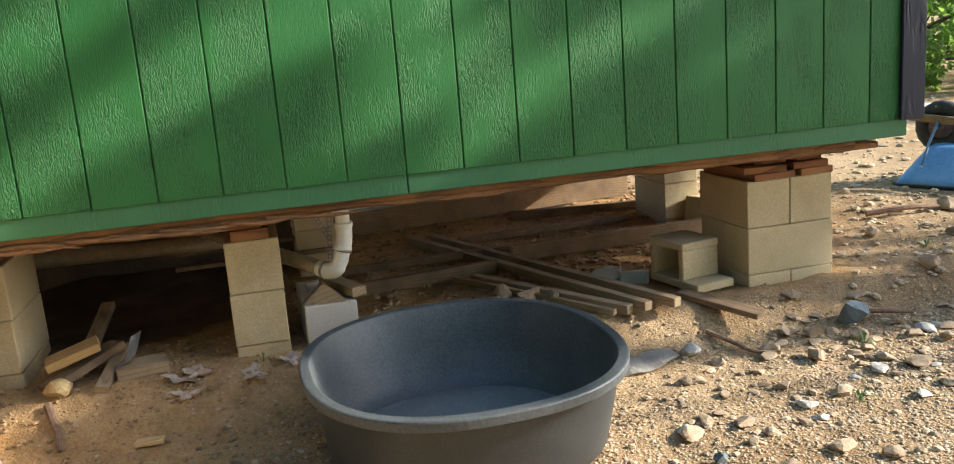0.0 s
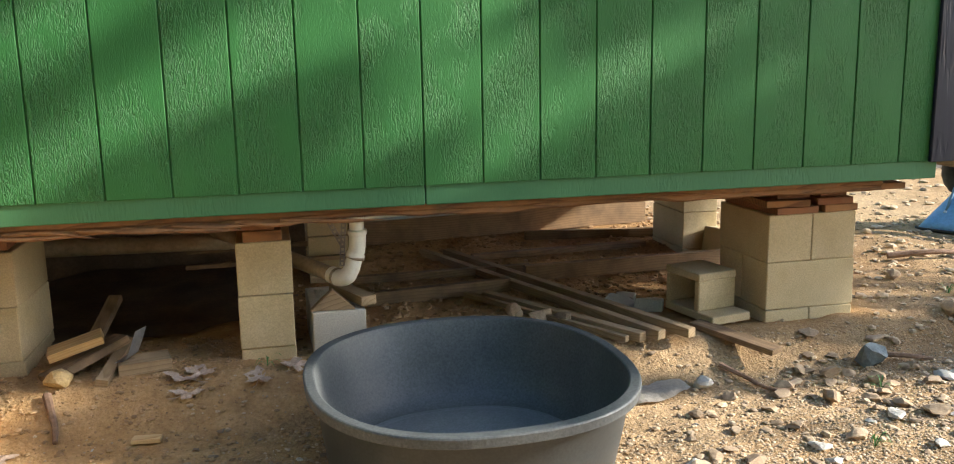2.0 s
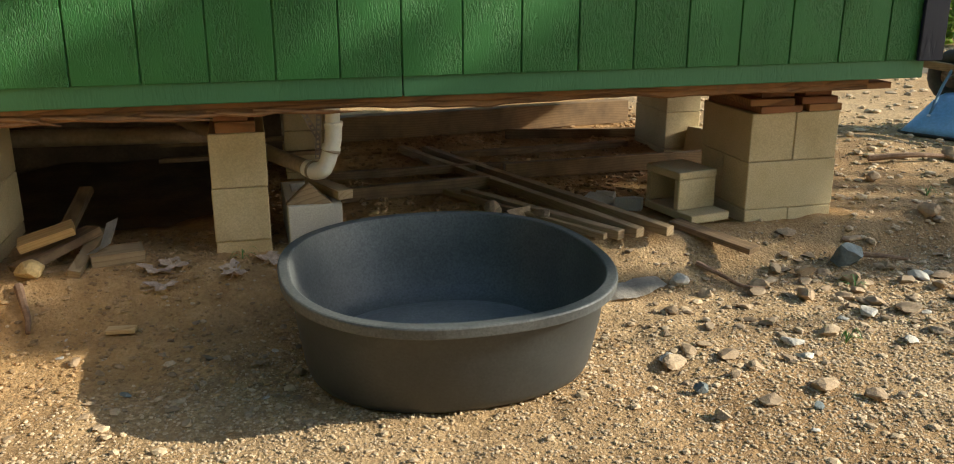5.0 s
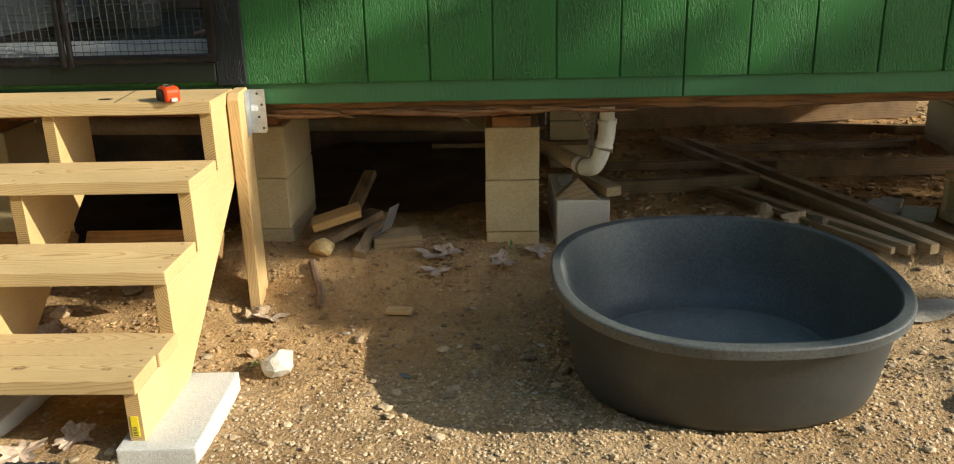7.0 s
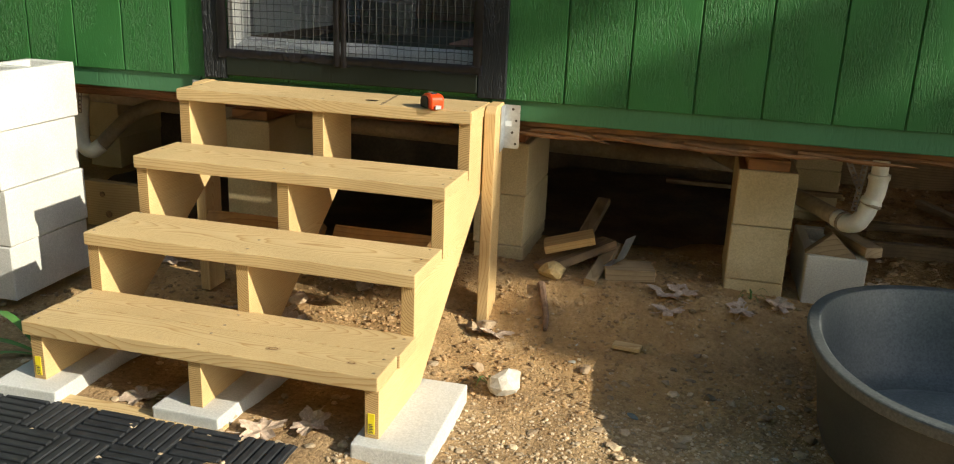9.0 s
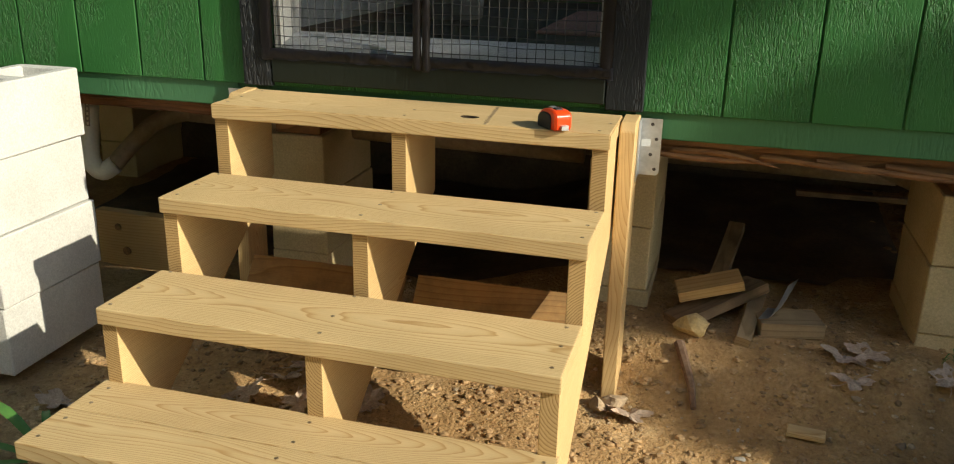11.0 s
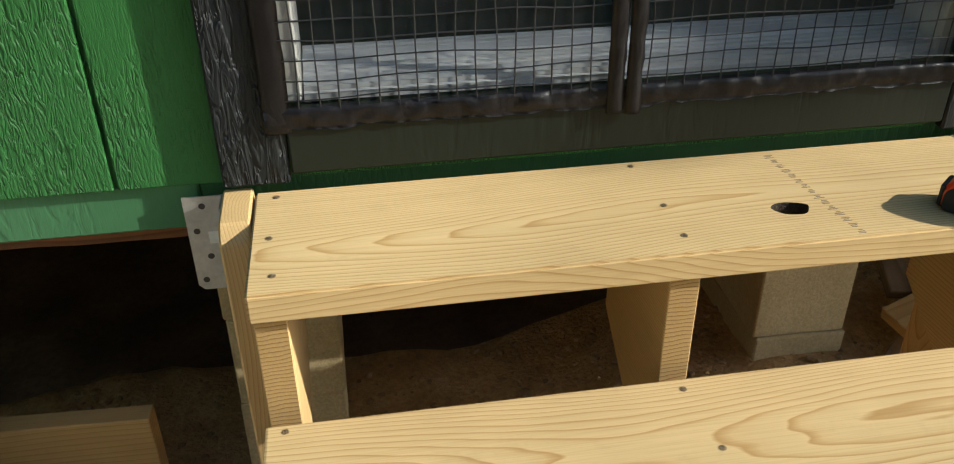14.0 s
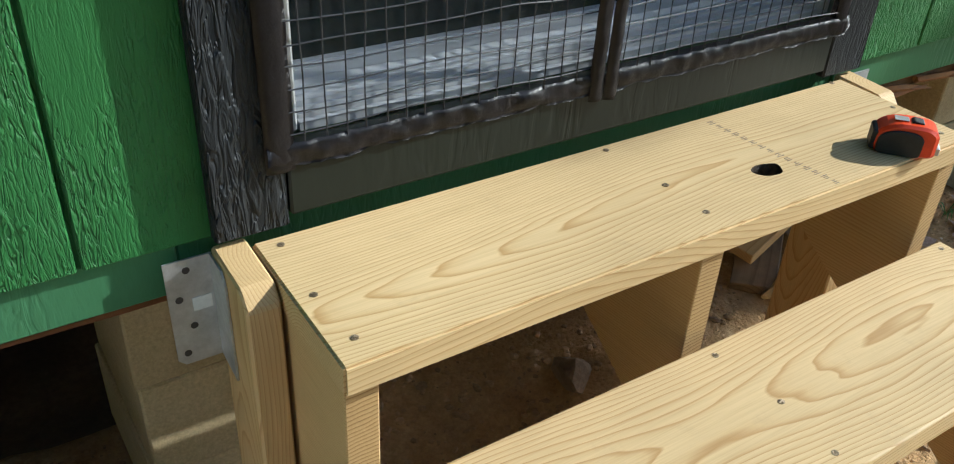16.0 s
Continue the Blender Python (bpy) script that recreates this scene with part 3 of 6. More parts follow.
# unseen openings, added to brighten the room behind the door
for name, wall_bm in (("wall_back", holed("x", HX0, HX1, HY1 - 0.1, HY1, -2.3, -0.6)), ("wall_right", holed("y", WALL_Y + 0.104, HY1 - 0.104, HX1 - 0.1, HX1, 3.3, 4.8)), ("wall_left", holed("y", WALL_Y + 0.104, HY1 - 0.104, HX0, HX0 + 0.1, 3.5, 4.5))):
    tagged(mesh_ob(name, wall_bm, M_GREEN), "green painted outer wall with an opening added for light", "wall", kind="structure")
bm = bmesh.new()
box(bm, (HX0, WALL_Y + 0.05, 0.556), (HX1, HY1 - 0.104, 0.64))
tagged(mesh_ob("floor", bm, [W_SHIM]), "dark wooden floor deck seen from below", "floor", kind="structure")
bm = bmesh.new()
box(bm, (HX0 + 0.1, WALL_Y + 0.104, 0.644), (HX1 - 0.1, HY1 - 0.104, 0.70))
tagged(mesh_ob("floor_inside", bm, M_CARPET), "dark green floor covering inside the house", "floor", kind="structure")
bm = bmesh.new()
box(bm, (HX0, WALL_Y, HTOP + 0.002), (HX1, HY1, HTOP + 0.06))
tagged(mesh_ob("ceiling", bm, M_INNER), "plain brown ceiling panel", "ceiling", kind="structure")
bm = bmesh.new()
prism(bm, [(HX0 - 0.2, WALL_Y - 0.25, HTOP + 0.06), (HX0 - 0.2, HY1 + 0.25, HTOP + 0.06), (HX0 - 0.2, (WALL_Y + HY1) / 2, HTOP + 0.75)], (HX1 - HX0 + 0.4, 0, 0))
tagged(mesh_ob("roof", bm, M_ROOF), "dark pitched roof of the small house", "roof", kind="structure")
# the back wall's added light opening goes through this panel too
bm = bmesh.new()
for x0, x1, z0, z1 in ((HX0 + 0.104, -2.3, 0.71, HTOP - 0.01), (-0.6, HX1 - 0.11, 0.71, HTOP - 0.01), (-2.3, -0.6, 0.71, 1.25), (-2.3, -0.6, 2.35, HTOP - 0.01)):
    box(bm, (x0, HY1 - 0.13, z0), (x1, HY1 - 0.105, z1))
tagged(mesh_ob("wall_inside", bm, M_INNER), "brown inner panel of the back wall", "wall", kind="structure")


# rough timber under the skirt, with splintered lower edge
def rough_timber(x0, x1, y0, y1, zt, zb, seed):
    bm = bmesh.new()
    n = int((x1 - x0) / 0.025)
    rows = []
    for i in range(n + 1):
        x = x0 + (x1 - x0) * i / n
        w = noise.noise(Vector((x * 2.2, seed, 0))) * 0.014 + noise.noise(Vector((x * 9, seed, 3))) * 0.006
        s = noise.noise(Vector((x * 1.3, seed, 7))) * 0.012
        pts = [(x, y1, zt), (x, y0 + s, zt), (x, y0 + s - 0.006, zt - 0.018 + w * 0.4), (x, y0 + s + 0.004, zt - 0.026 + w * 0.5), (x, y0 + s - 0.002, zb + 0.008 + w), (x, y0 + 0.015 + s, zb + w), (x, y1, zb + 0.004)]
        rows.append([bm.verts.new(p) for p in pts])
    for a, b in zip(rows, rows[1:]):
        for k in range(len(a) - 1):
            bm.faces.new((a[k], b[k], b[k + 1], a[k + 1]))
        bm.faces.new((a[-1], b[-1], b[0], a[0]))
    bm.faces.new(rows[0])
    bm.faces.new(rows[-1][::-1])
    bmesh.ops.recalc_face_normals(bm, faces=bm.faces[:])
    return bm


beam = mesh_ob("beam", rough_timber(-1.15, 2.22, 2.885, 3.02, 0.553, 0.508, 1.0), W_ORANGE)
tagged(beam, "rough splintered reddish timber beam under the house", "beam", kind="structure")
beam = mesh_ob("beam", rough_timber(-4.3, -1.20, 2.90, 3.02, 0.553, 0.505, 5.0), W_SHIM)
tagged(beam, "rough brown timber beam under the house", "beam", kind="structure")
for y in (4.25, 5.15):
    beam = mesh_ob("beam", rough_timber(-4.3, 2.38, y, y + 0.12, 0.553, 0.47, y), W_SHIM)
    tagged(beam, "rough dark timber beam under the house", "beam", kind="structure")
# peeling splinters
rnd = random.Random(8)
splinters = thing("splinter", "torn reddish wood splinters hanging from the beam", "wood splinter", (-0.7, 2.88, 0.5))
for i in range(7):
    bm = bmesh.new()
    x = -1.05 + 0.17 * i + rnd.uniform(-0.04, 0.04)
    L = rnd.uniform(0.22, 0.42)
    pts = smooth_path([(x, 2.878, 0.522), (x + L * 0.5, 2.872, 0.512 + rnd.uniform(-0.008, 0.01)), (x + L, 2.870, 0.505 + rnd.uniform(-0.012, 0.01))], 5)
    tube(bm, pts, [0.007] * (len(pts) - 3) + [0.005, 0.003, 0.001], 5)
    under(splinters, part("strip", bm, W_ORANGE))

# ---- door opening ----
door_1 = thing("door_1", "open doorway with black painted wood trim and aluminium sill", "doorway", (-1.54, WALL_Y, SILL_Z), kind="structure")
for x0, x1, z0, z1, n in ((-2.084, -1.998, 0.6215, 2.72, "side_trim"), (-1.082, -0.988, 0.6215, 2.72, "side_trim"), (-1.996, -1.084, 0.634, 0.722, "sill_board"), (-1.996, -1.084, 2.63, 2.72, "head_trim")):
    bm = bmesh.new()
    box(bm, (x0, 2.820 if n == "side_trim" else 2.8195, z0), (x1, WALL_Y - 0.001, z1), 0.003)
    under(door_1, part(n, bm, M_BLACK if n == "side_trim" else M_SILL, None, "black painted rough board"))
bm = bmesh.new()
prof = [(2.842, 0.724), (2.842, 0.734), (2.87, 0.738), (2.874, 0.745), (2.90, 0.748), (2.904, 0.756), (2.95, 0.760), (2.95, 0.724)]
prism(bm, [(-1.97, y, z) for y, z in prof], (0.86, 0, 0))
for i in range(9):
    y = 2.848 + i * 0.011
    box(bm, (-1.969, y, 0.736 + i * 0.0024), (-1.111, y + 0.004, 0.741 + i * 0.0025))
under(door_1, part("threshold", bm, M_ALU, None, "ribbed aluminium threshold"))
for x0, x1 in ((-1.996, -1.972), (-1.108, -1.084)):
    bm = bmesh.new()
    box(bm, (x0, 2.842, 0.724), (x1, 2.96, 2.62), 0.003)
    under(door_1, part("jamb", bm, M_WHITE, None, "white door jamb"))

# screen
screen = thing("screen_door", "black magnetic mesh screen with fabric border over the doorway", "screen door", (-1.54, 2.80, 0.695))
for x0, x1 in ((-2.0, -1.565), (-1.555, -1.088)):
    bm = bmesh.new()
    box(bm, (x0, 2.8165, 0.715), (x1, 2.8172, 2.6))
    under(screen, part("mesh_panel", bm, M_MESH, None, "fine black insect mesh"))
for x0, x1 in ((-2.0, -1.565), (-1.555, -1.088)):
    g = bmesh.new()
    rnd = random.Random(3)
    i = 0
    x = x0
    while x < x1:
        tube(g, smooth_path([(x + rnd.uniform(-0.002, 0.002), 2.8145, z) for z in (0.712, 0.80, 0.90, 1.3, 2.0, 2.6)], 3), 0.0010, 4, False)
        x += 0.0245
    for k in range(32):
        z = 0.738 + k * 0.0245
        tube(g, smooth_path([(x0 + (x1 - x0) * j / 6, 2.8145, z + rnd.uniform(-0.003, 0.003)) for j in range(7)], 3), 0.0010, 4, False)
    under(screen, part("wire_grid", g, M_WIRE, None, "thin square wire grid"))


def ribbon(pts, width_vec, thick, crease, seed):
    """A fabric strip along a line, puckered across its length."""
    bm = bmesh.new()
    a, b = Vector(pts[0]), Vector(pts[1])
    n = int((b - a).length / 0.006)
    wv = Vector(width_vec)
    cols = []
    for i in range(n + 1):
        t = i / n
        p = a.lerp(b, t)
        s = (b - a).length * t
        row = []
        for j in range(6):
            q = j / 5
            out = thick * math.sin(math.pi * q) ** 0.5 if 0 < j < 5 else 0.0
            out += crease * abs(noise.noise(Vector((s * 34, q * 1.2, seed)))) * (1.3 - q) + crease * 0.5 * noise.noise(Vector((s * 90, q * 3, seed + 5)))
            edge = crease * 0.9 * noise.noise(Vector((s * 26, seed, 1))) if j == 5 else 0
            row.append(bm.verts.new(p + wv * q + wv.normalized() * edge + Vector((0, -out, 0))))
        cols.append(row)
    for c, d in zip(cols, cols[1:]):
        for j in range(5):
            bm.faces.new((c[j], d[j], d[j + 1], c[j + 1]))
    bmesh.ops.solidify(bm, geom=bm.faces[:], thickness=0.0015)
    bmesh.ops.recalc_face_normals(bm, faces=bm.faces[:])
    return bm


for p, q, w, th, cr in (((-2.02, 2.8158, 0.727), (-1.566, 2.8158, 0.727), (0, 0, -0.030), 0.003, 0.007), ((-1.554, 2.8158, 0.727), (-1.066, 2.8158, 0.727), (0, 0, -0.030), 0.003, 0.007),
                        ((-2.022, 2.8160, 0.695), (-2.022, 2.8160, 2.6), (0.034, 0, 0), 0.004, 0.002), ((-1.100, 2.8160, 0.700), (-1.100, 2.8160, 2.6), (0.030, 0, 0), 0.004, 0.002),
                        ((-1.585, 2.8135, 0.690), (-1.585, 2.8135, 2.6), (0.024, 0, 0), 0.006, 0.004), ((-1.560, 2.8130, 0.688), (-1.560, 2.8130, 2.6), (0.022, 0, 0), 0.006, 0.004)):
    under(screen, part("fabric_border", ribbon((p, q), w, th, cr, p[0] * 7), M_FABRIC, None, "puckered black fabric border", True))

# inside the house
cab = thing("cabinet", "white panelled cabinet standing on the green floor", "cabinet", (-2.4, 3.8, 0.70))
bm = bmesh.new()
box(bm, (-2.75, 3.20, 0.74), (-2.09, 4.45, 1.7), 0.004)
under(cab, part("body", bm, M_WHITE))
bm = bmesh.new()
box(bm, (-2.74, 3.22, 0.702), (-2.10, 4.43, 0.738))
under(cab, part("plinth", bm, M_DARK))
for x in (-2.73, -2.42):
    bm = bmesh.new()
    box(bm, (x, 3.184, 0.78), (x + 0.30, 3.198, 1.64), 0.004)
    under(cab, part("door", bm, M_WHITE))
pail = thing("bucket", "pale grey plastic bucket standing on the floor", "bucket", (-1.90, 4.15, 0.70))
bm = bmesh.new()
tube(bm, [(-1.90, 4.15, 0.702), (-1.90, 4.15, 1.02), (-1.90, 4.15, 1.03), (-1.90, 4.15, 1.06)], [0.13, 0.155, 0.165, 0.165], 24)
under(pail, part("body", bm, M_BUCKET, None, "", True))
bm = bmesh.new()
tube(bm, [(-1.90 + 0.166 * math.cos(a), 4.10 - 0.05 * math.sin(a), 1.04 - 0.14 * math.sin(a)) for a in np.linspace(0, math.pi, 14)], 0.004, 6)
under(pail, part("handle", bm, M_STEEL))
bm = bmesh.new()
box(bm, (-1.45, 3.7, 0.702), (-0.9, 4.6, 0.712), 0.003)
tagged(mesh_ob("rug", bm, M_PINK), "reddish brown rug lying on the floor", "rug")

# ---- piers of concrete blocks ----
BL, BW, BH = 0.392, 0.193, 0.192


def block_mesh(name, cores=True, size=(BW, BL, BH), mats=None, seed=0):
    """A concrete block, long side along y, standing on z = 0, with two cores."""
    bm = bmesh.new()
    w, l, h = size
    if not cores:
        box(bm, (-w / 2, 0, 0), (w / 2, l, h), 0.004)
    else:
        t = 0.033
        gx = [-w / 2, -w / 2 + t, w / 2 - t, w / 2]
        gy = [0, t, l / 2 - t / 2, l / 2 + t / 2, l - t, l]
        top = [[bm.verts.new((x, y, h)) for x in gx] for y in gy]
        bot = [[bm.verts.new((x, y, 0)) for x in gx] for y in gy]
        for j in range(5):
            for i in range(3):
                if i == 1 and j in (1, 3):
                    c = [(i, j), (i + 1, j), (i + 1, j + 1), (i, j + 1)]
                    for (a, b), (d, e) in zip(c, c[1:] + c[:1]):
                        bm.faces.new((top[b][a], top[e][d], bot[e][d], bot[b][a]))
                    continue
                bm.faces.new((top[j][i], top[j][i + 1], top[j + 1][i + 1], top[j + 1][i]))
                bm.faces.new((bot[j][i], bot[j + 1][i], bot[j + 1][i + 1], bot[j][i + 1]))
        ring = [(0, 0), (1, 0), (2, 0), (3, 0), (3, 1), (3, 2), (3, 3), (3, 4), (3, 5), (2, 5), (1, 5), (0, 5), (0, 4), (0, 3), (0, 2), (0, 1)]
        for (a, b), (d, e) in zip(ring, ring[1:] + ring[:1]):
            bm.faces.new((bot[b][a], bot[e][d], top[e][d], top[b][a]))
        bmesh.ops.recalc_face_normals(bm, faces=bm.faces[:])
        sharp = [e for e in bm.edges if len(e.link_faces) == 2 and e.calc_face_angle() > 0.5]
        bmesh.ops.bevel(bm, geom=sharp, offset=0.0035, segments=1, affect="EDGES")
    for v in bm.verts:
        n = noise.noise_vector(v.co * 23 + Vector((seed * 7.0, 0, 0)))
        v.co += n * 0.0016
    return bm


block_base = mesh_ob("concrete_block", block_mesh("b"), M_BLOCK)
first_used = []


def block(x, y, z, rz=0.0, label="tan grey hollow concrete block in a pier", group="pier blocks", rx=0.0):
    """Centre of the front end, underside."""
    m = pose(x, y, z, rx, 0, rz)
    if not first_used:
        first_used.append(1)
        block_base.matrix_basis = m
        tagged(block_base, label, "concrete block", group)
        return block_base
    ob = copy_thing(block_base, m)
    return tagged(ob, label, "concrete block", group)


rnd = random.Random(12)
J = 0.194


def pier(x, y, courses, top, rz=0.0, jit=0.004):
    for k in range(courses):
        block(x + rnd.uniform(-jit, jit), y + rnd.uniform(-jit, jit), top - BH - k * J, rz + rnd.uniform(-0.8, 0.8))


pier(-0.130, 3.055, 3, 0.418, 0.5)
pier(-1.052, 3.095, 3, 0.428, -1.0)
pier(-2.065, 3.070, 3, 0.428, 1.0)
for x, y in ((0.15, 4.10), (2.10, 4.16), (-3.6, 4.2)):
    pier(x, y, 3, 0.42)
# wide corner pier: two ends, one long face, two ends
for x in (1.909, 2.104):
    block(x, 3.003, 0.412 - BH, 0.4)
for y in (3.098, 3.293):
    block(2.204, y, 0.412 - BH - J, 90.3)
for x in (1.909, 2.104):
    block(x, 2.999, 0.412 - BH - 2 * J, -0.3)


def shim(lo, hi, rz=0.0, mat_=None, label="flat reddish brown wood shim on a pier"):
    bm = bmesh.new()
    c = [(a + b) / 2 for a, b in zip(lo, hi)]
    box(bm, [a - k for a, k in zip(lo, c)], [b - k for b, k in zip(hi, c)], 0.002)
    ob = mesh_ob("wood_shim", bm, mat_ or W_SHIM)
    ob.matrix_basis = pose(*c, 0, 0, rz)
    return tagged(ob, label, "wood shim", "shims on the piers")


shim((-0.205, 3.06, 0.419), (-0.07, 3.40, 0.457), 2, W_ORANGE)
shim((-0.195, 3.07, 0.458), (-0.08, 3.40, 0.497), -3)
shim((-1.13, 3.11, 0.429), (-0.98, 3.40, 0.467), 3)
shim((-1.12, 3.12, 0.468), (-0.99, 3.40, 0.502), -2)
shim((-2.14, 3.085, 0.429), (-1.99, 3.40, 0.467), 1, W_ORANGE)
shim((-2.13, 3.095, 0.468), (-2.0, 3.40, 0.503), 1)
shim((1.83, 2.995, 0.413), (2.02, 3.38, 0.440), 3)
shim((1.815, 3.0, 0.441), (2.0, 3.37, 0.468), -4, W_ORANGE)
shim((1.86, 3.04, 0.469), (2.01, 3.36, 0.499), 2)
shim((2.05, 3.0, 0.413), (2.20, 3.37, 0.441), 2, W_ORANGE)
shim((2.035, 3.005, 0.442), (2.19, 3.36, 0.470), -2)
shim((2.05, 3.03, 0.471), (2.17, 3.36, 0.499), 1)
shim((1.98, 2.94, 0.501), (2.37, 3.30, 0.526), 1, W_ORANGE, "rough reddish board between pier and house")

# ---- stack of four blocks beside the stairs ----
pale = mesh_ob("concrete_block", block_mesh("p", seed=3), M_BLOCKW)
for k in range(4):
    m = pose(-2.657 + (0.0, 0.004, -0.003, 0.002)[k], 2.347 + (0, 0.003, -0.004, 0.002)[k], -0.125 + k * 0.1945, 0, 0, (1.2, 0.6, 1.4, 0.4)[k])
    ob = pale if k == 0 else copy_thing(pale, m)
    ob.matrix_basis = m
    tagged(ob, "pale grey hollow concrete block in a stack of four", "concrete block", "stack of four blocks")

# ---- stairs ----
SX0, SX1 = -2.045, -1.034
FRONTS = [1.828, 2.083, 2.334, 2.583]
TOPS = [0.082, 0.260, 0.436, 0.612]
stairs = thing("staircase", "new yellow pine steps of four treads at the doorway", "stairs", (-1.54, 2.3, -0.09))
TT = 0.038


def board(name, lo, hi, mat_, parent, label="", bevel=0.0035, bow=0.0):
    bm = bmesh.new()
    box(bm, lo, hi, bevel, None, 2)
    return under(parent, part(name, bm, mat_, None, label))


treads = []
treads.append(board("tread", (SX0 - 0.012, FRONTS[0], TOPS[0] - TT), (SX1 - 0.004, FRONTS[0] + 0.139, TOPS[0]), W_X, stairs))
treads.append(board("tread", (SX0 - 0.008, FRONTS[0] + 0.143, TOPS[0] - TT - 0.001), (SX1 + 0.002, FRONTS[0] + 0.273, TOPS[0] - 0.001), W_X, stairs))
for k in (1, 2):
    treads.append(board("tread", (SX0, FRONTS[k], TOPS[k] - TT), (SX1, FRONTS[k] + 0.238, TOPS[k]), W_X, stairs))
# top tread with a knot hole through it
HOLE = (-1.386, 2.661)
bm = bmesh.new()
x0, x1, y0, y1, z0, z1 = SX0, SX1, FRONTS[3], FRONTS[3] + 0.238, TOPS[3] - TT, TOPS[3]
N = 28


def rim_point(a):
    """Where the way from the hole meets the board's outline."""
    c, s = math.cos(a), math.sin(a)
    k = min((x1 - HOLE[0]) / c if c > 1e-9 else 9, (x0 - HOLE[0]) / c if c < -1e-9 else 9, (y1 - HOLE[1]) / s if s > 1e-9 else 9, (y0 - HOLE[1]) / s if s < -1e-9 else 9)
    return HOLE[0] + k * c, HOLE[1] + k * s


angs = sorted(list(np.linspace(0, 2 * math.pi, N, endpoint=False)) + [math.atan2(y - HOLE[1], x - HOLE[0]) % (2 * math.pi) for x in (x0, x1) for y in (y0, y1)])
inner = [(HOLE[0] + 0.0235 * math.cos(a) * (1 + 0.10 * math.sin(3 * a)), HOLE[1] + 0.0165 * math.sin(a) * (1 + 0.12 * math.cos(2 * a + 1))) for a in angs]
outer = [rim_point(a) for a in angs]
lay = {}
for nm, pts in (("i", inner), ("o", outer)):
    for z in (z0, z1):
        lay[nm, z] = [bm.verts.new((p[0], p[1], z)) for p in pts]
n = len(angs)
for i in range(n):
    j = (i + 1) % n
    bm.faces.new((lay["i", z1][i], lay["o", z1][i], lay["o", z1][j], lay["i", z1][j]))
    bm.faces.new((lay["i", z0][i], lay["i", z0][j], lay["o", z0][j], lay["o", z0][i]))
    bm.faces.new((lay["o", z0][i], lay["o", z0][j], lay["o", z1][j], lay["o", z1][i]))
    f = bm.faces.new((lay["i", z0][i], lay["i", z1][i], lay["i", z1][j], lay["i", z0][j]))
    f.material_index = 1
bmesh.ops.recalc_face_normals(bm, faces=bm.faces[:])
es = [e for e in bm.edges if len(e.link_faces) == 2 and e.calc_face_angle() > 1.0 and max(abs(e.verts[0].co.x - HOLE[0]), abs(e.verts[0].co.y - HOLE[1])) > 0.06]
bmesh.ops.bevel(bm, geom=es, offset=0.003, segments=2, affect="EDGES")
top = under(stairs, part("tread", bm, [W_X, M_HOLE], None, "pine tread with a knot hole through it"))
treads.append(top)

# screws
rnd = random.Random(21)
sb = bmesh.new()
tube(sb, [(0, 0, 0), (0, 0, 0.0012)], 0.0045, 10)
box(sb, (-0.003, -0.0007, 0.0011), (0.003, 0.0007, 0.0016))
box(sb, (-0.0007, -0.003, 0.0011), (0.0007, 0.003, 0.0016))
screw_me = bpy.data.meshes.new("screw")
sb.to_mesh(screw_me)
sb.free()
screw_me.materials.append(M_BRASS)
for k, tr in enumerate(treads):
    row = [0.07, 0.21] if k == 0 else [0.05] if k == 1 else [0.035, 0.12, 0.225]
    if k < 2:
        ys_ = [FRONTS[0] + 0.03, FRONTS[0] + 0.11] if k == 0 else [FRONTS[0] + 0.17, FRONTS[0] + 0.245]
        zt = TOPS[0]
    else:
        ys_ = [FRONTS[k - 1] + d for d in row]
        zt = TOPS[k - 1]
    for x in (SX0 + 0.022, -1.543, SX1 - 0.024):
        for y in ys_:
            ob = new("screw", screw_me)
            ob.parent = tr
            ob.location = Vector((x + rnd.uniform(-0.007, 0.007), y + rnd.uniform(-0.008, 0.008), zt - (0.001 if k == 1 else 0) - 0.0006))
            ob.rotation_euler = (0, 0, rnd.uniform(0, 3))

# dark knots in the lowest tread, printed stamp on the top one
for x, y, r in ((-1.35, FRONTS[0] + 0.07, 0.016), (-1.13, FRONTS[0] + 0.06, 0.012)):
    for k, (grow, mat_) in enumerate(((1.0, M_KNOTRING), (0.62, M_KNOT), (0.45, M_KNOTRING))):
        kb = bmesh.new()
        kv = bmesh.ops.create_circle(kb, cap_ends=True, segments=18, radius=r * grow)["verts"]
        for v in kv:
            a = math.atan2(v.co.y, v.co.x)
            w = 1 + 0.12 * math.sin(2 * a + x * 9) + 0.06 * math.sin(5 * a)
            v.co = Vector((x + v.co.x * w * 1.25, y + v.co.y * w * 0.8, TOPS[0] + 0.0004 + 0.0003 * k))
        inside(treads[0], part("knot", kb, mat_, None, "brown oval knot in the wood"))
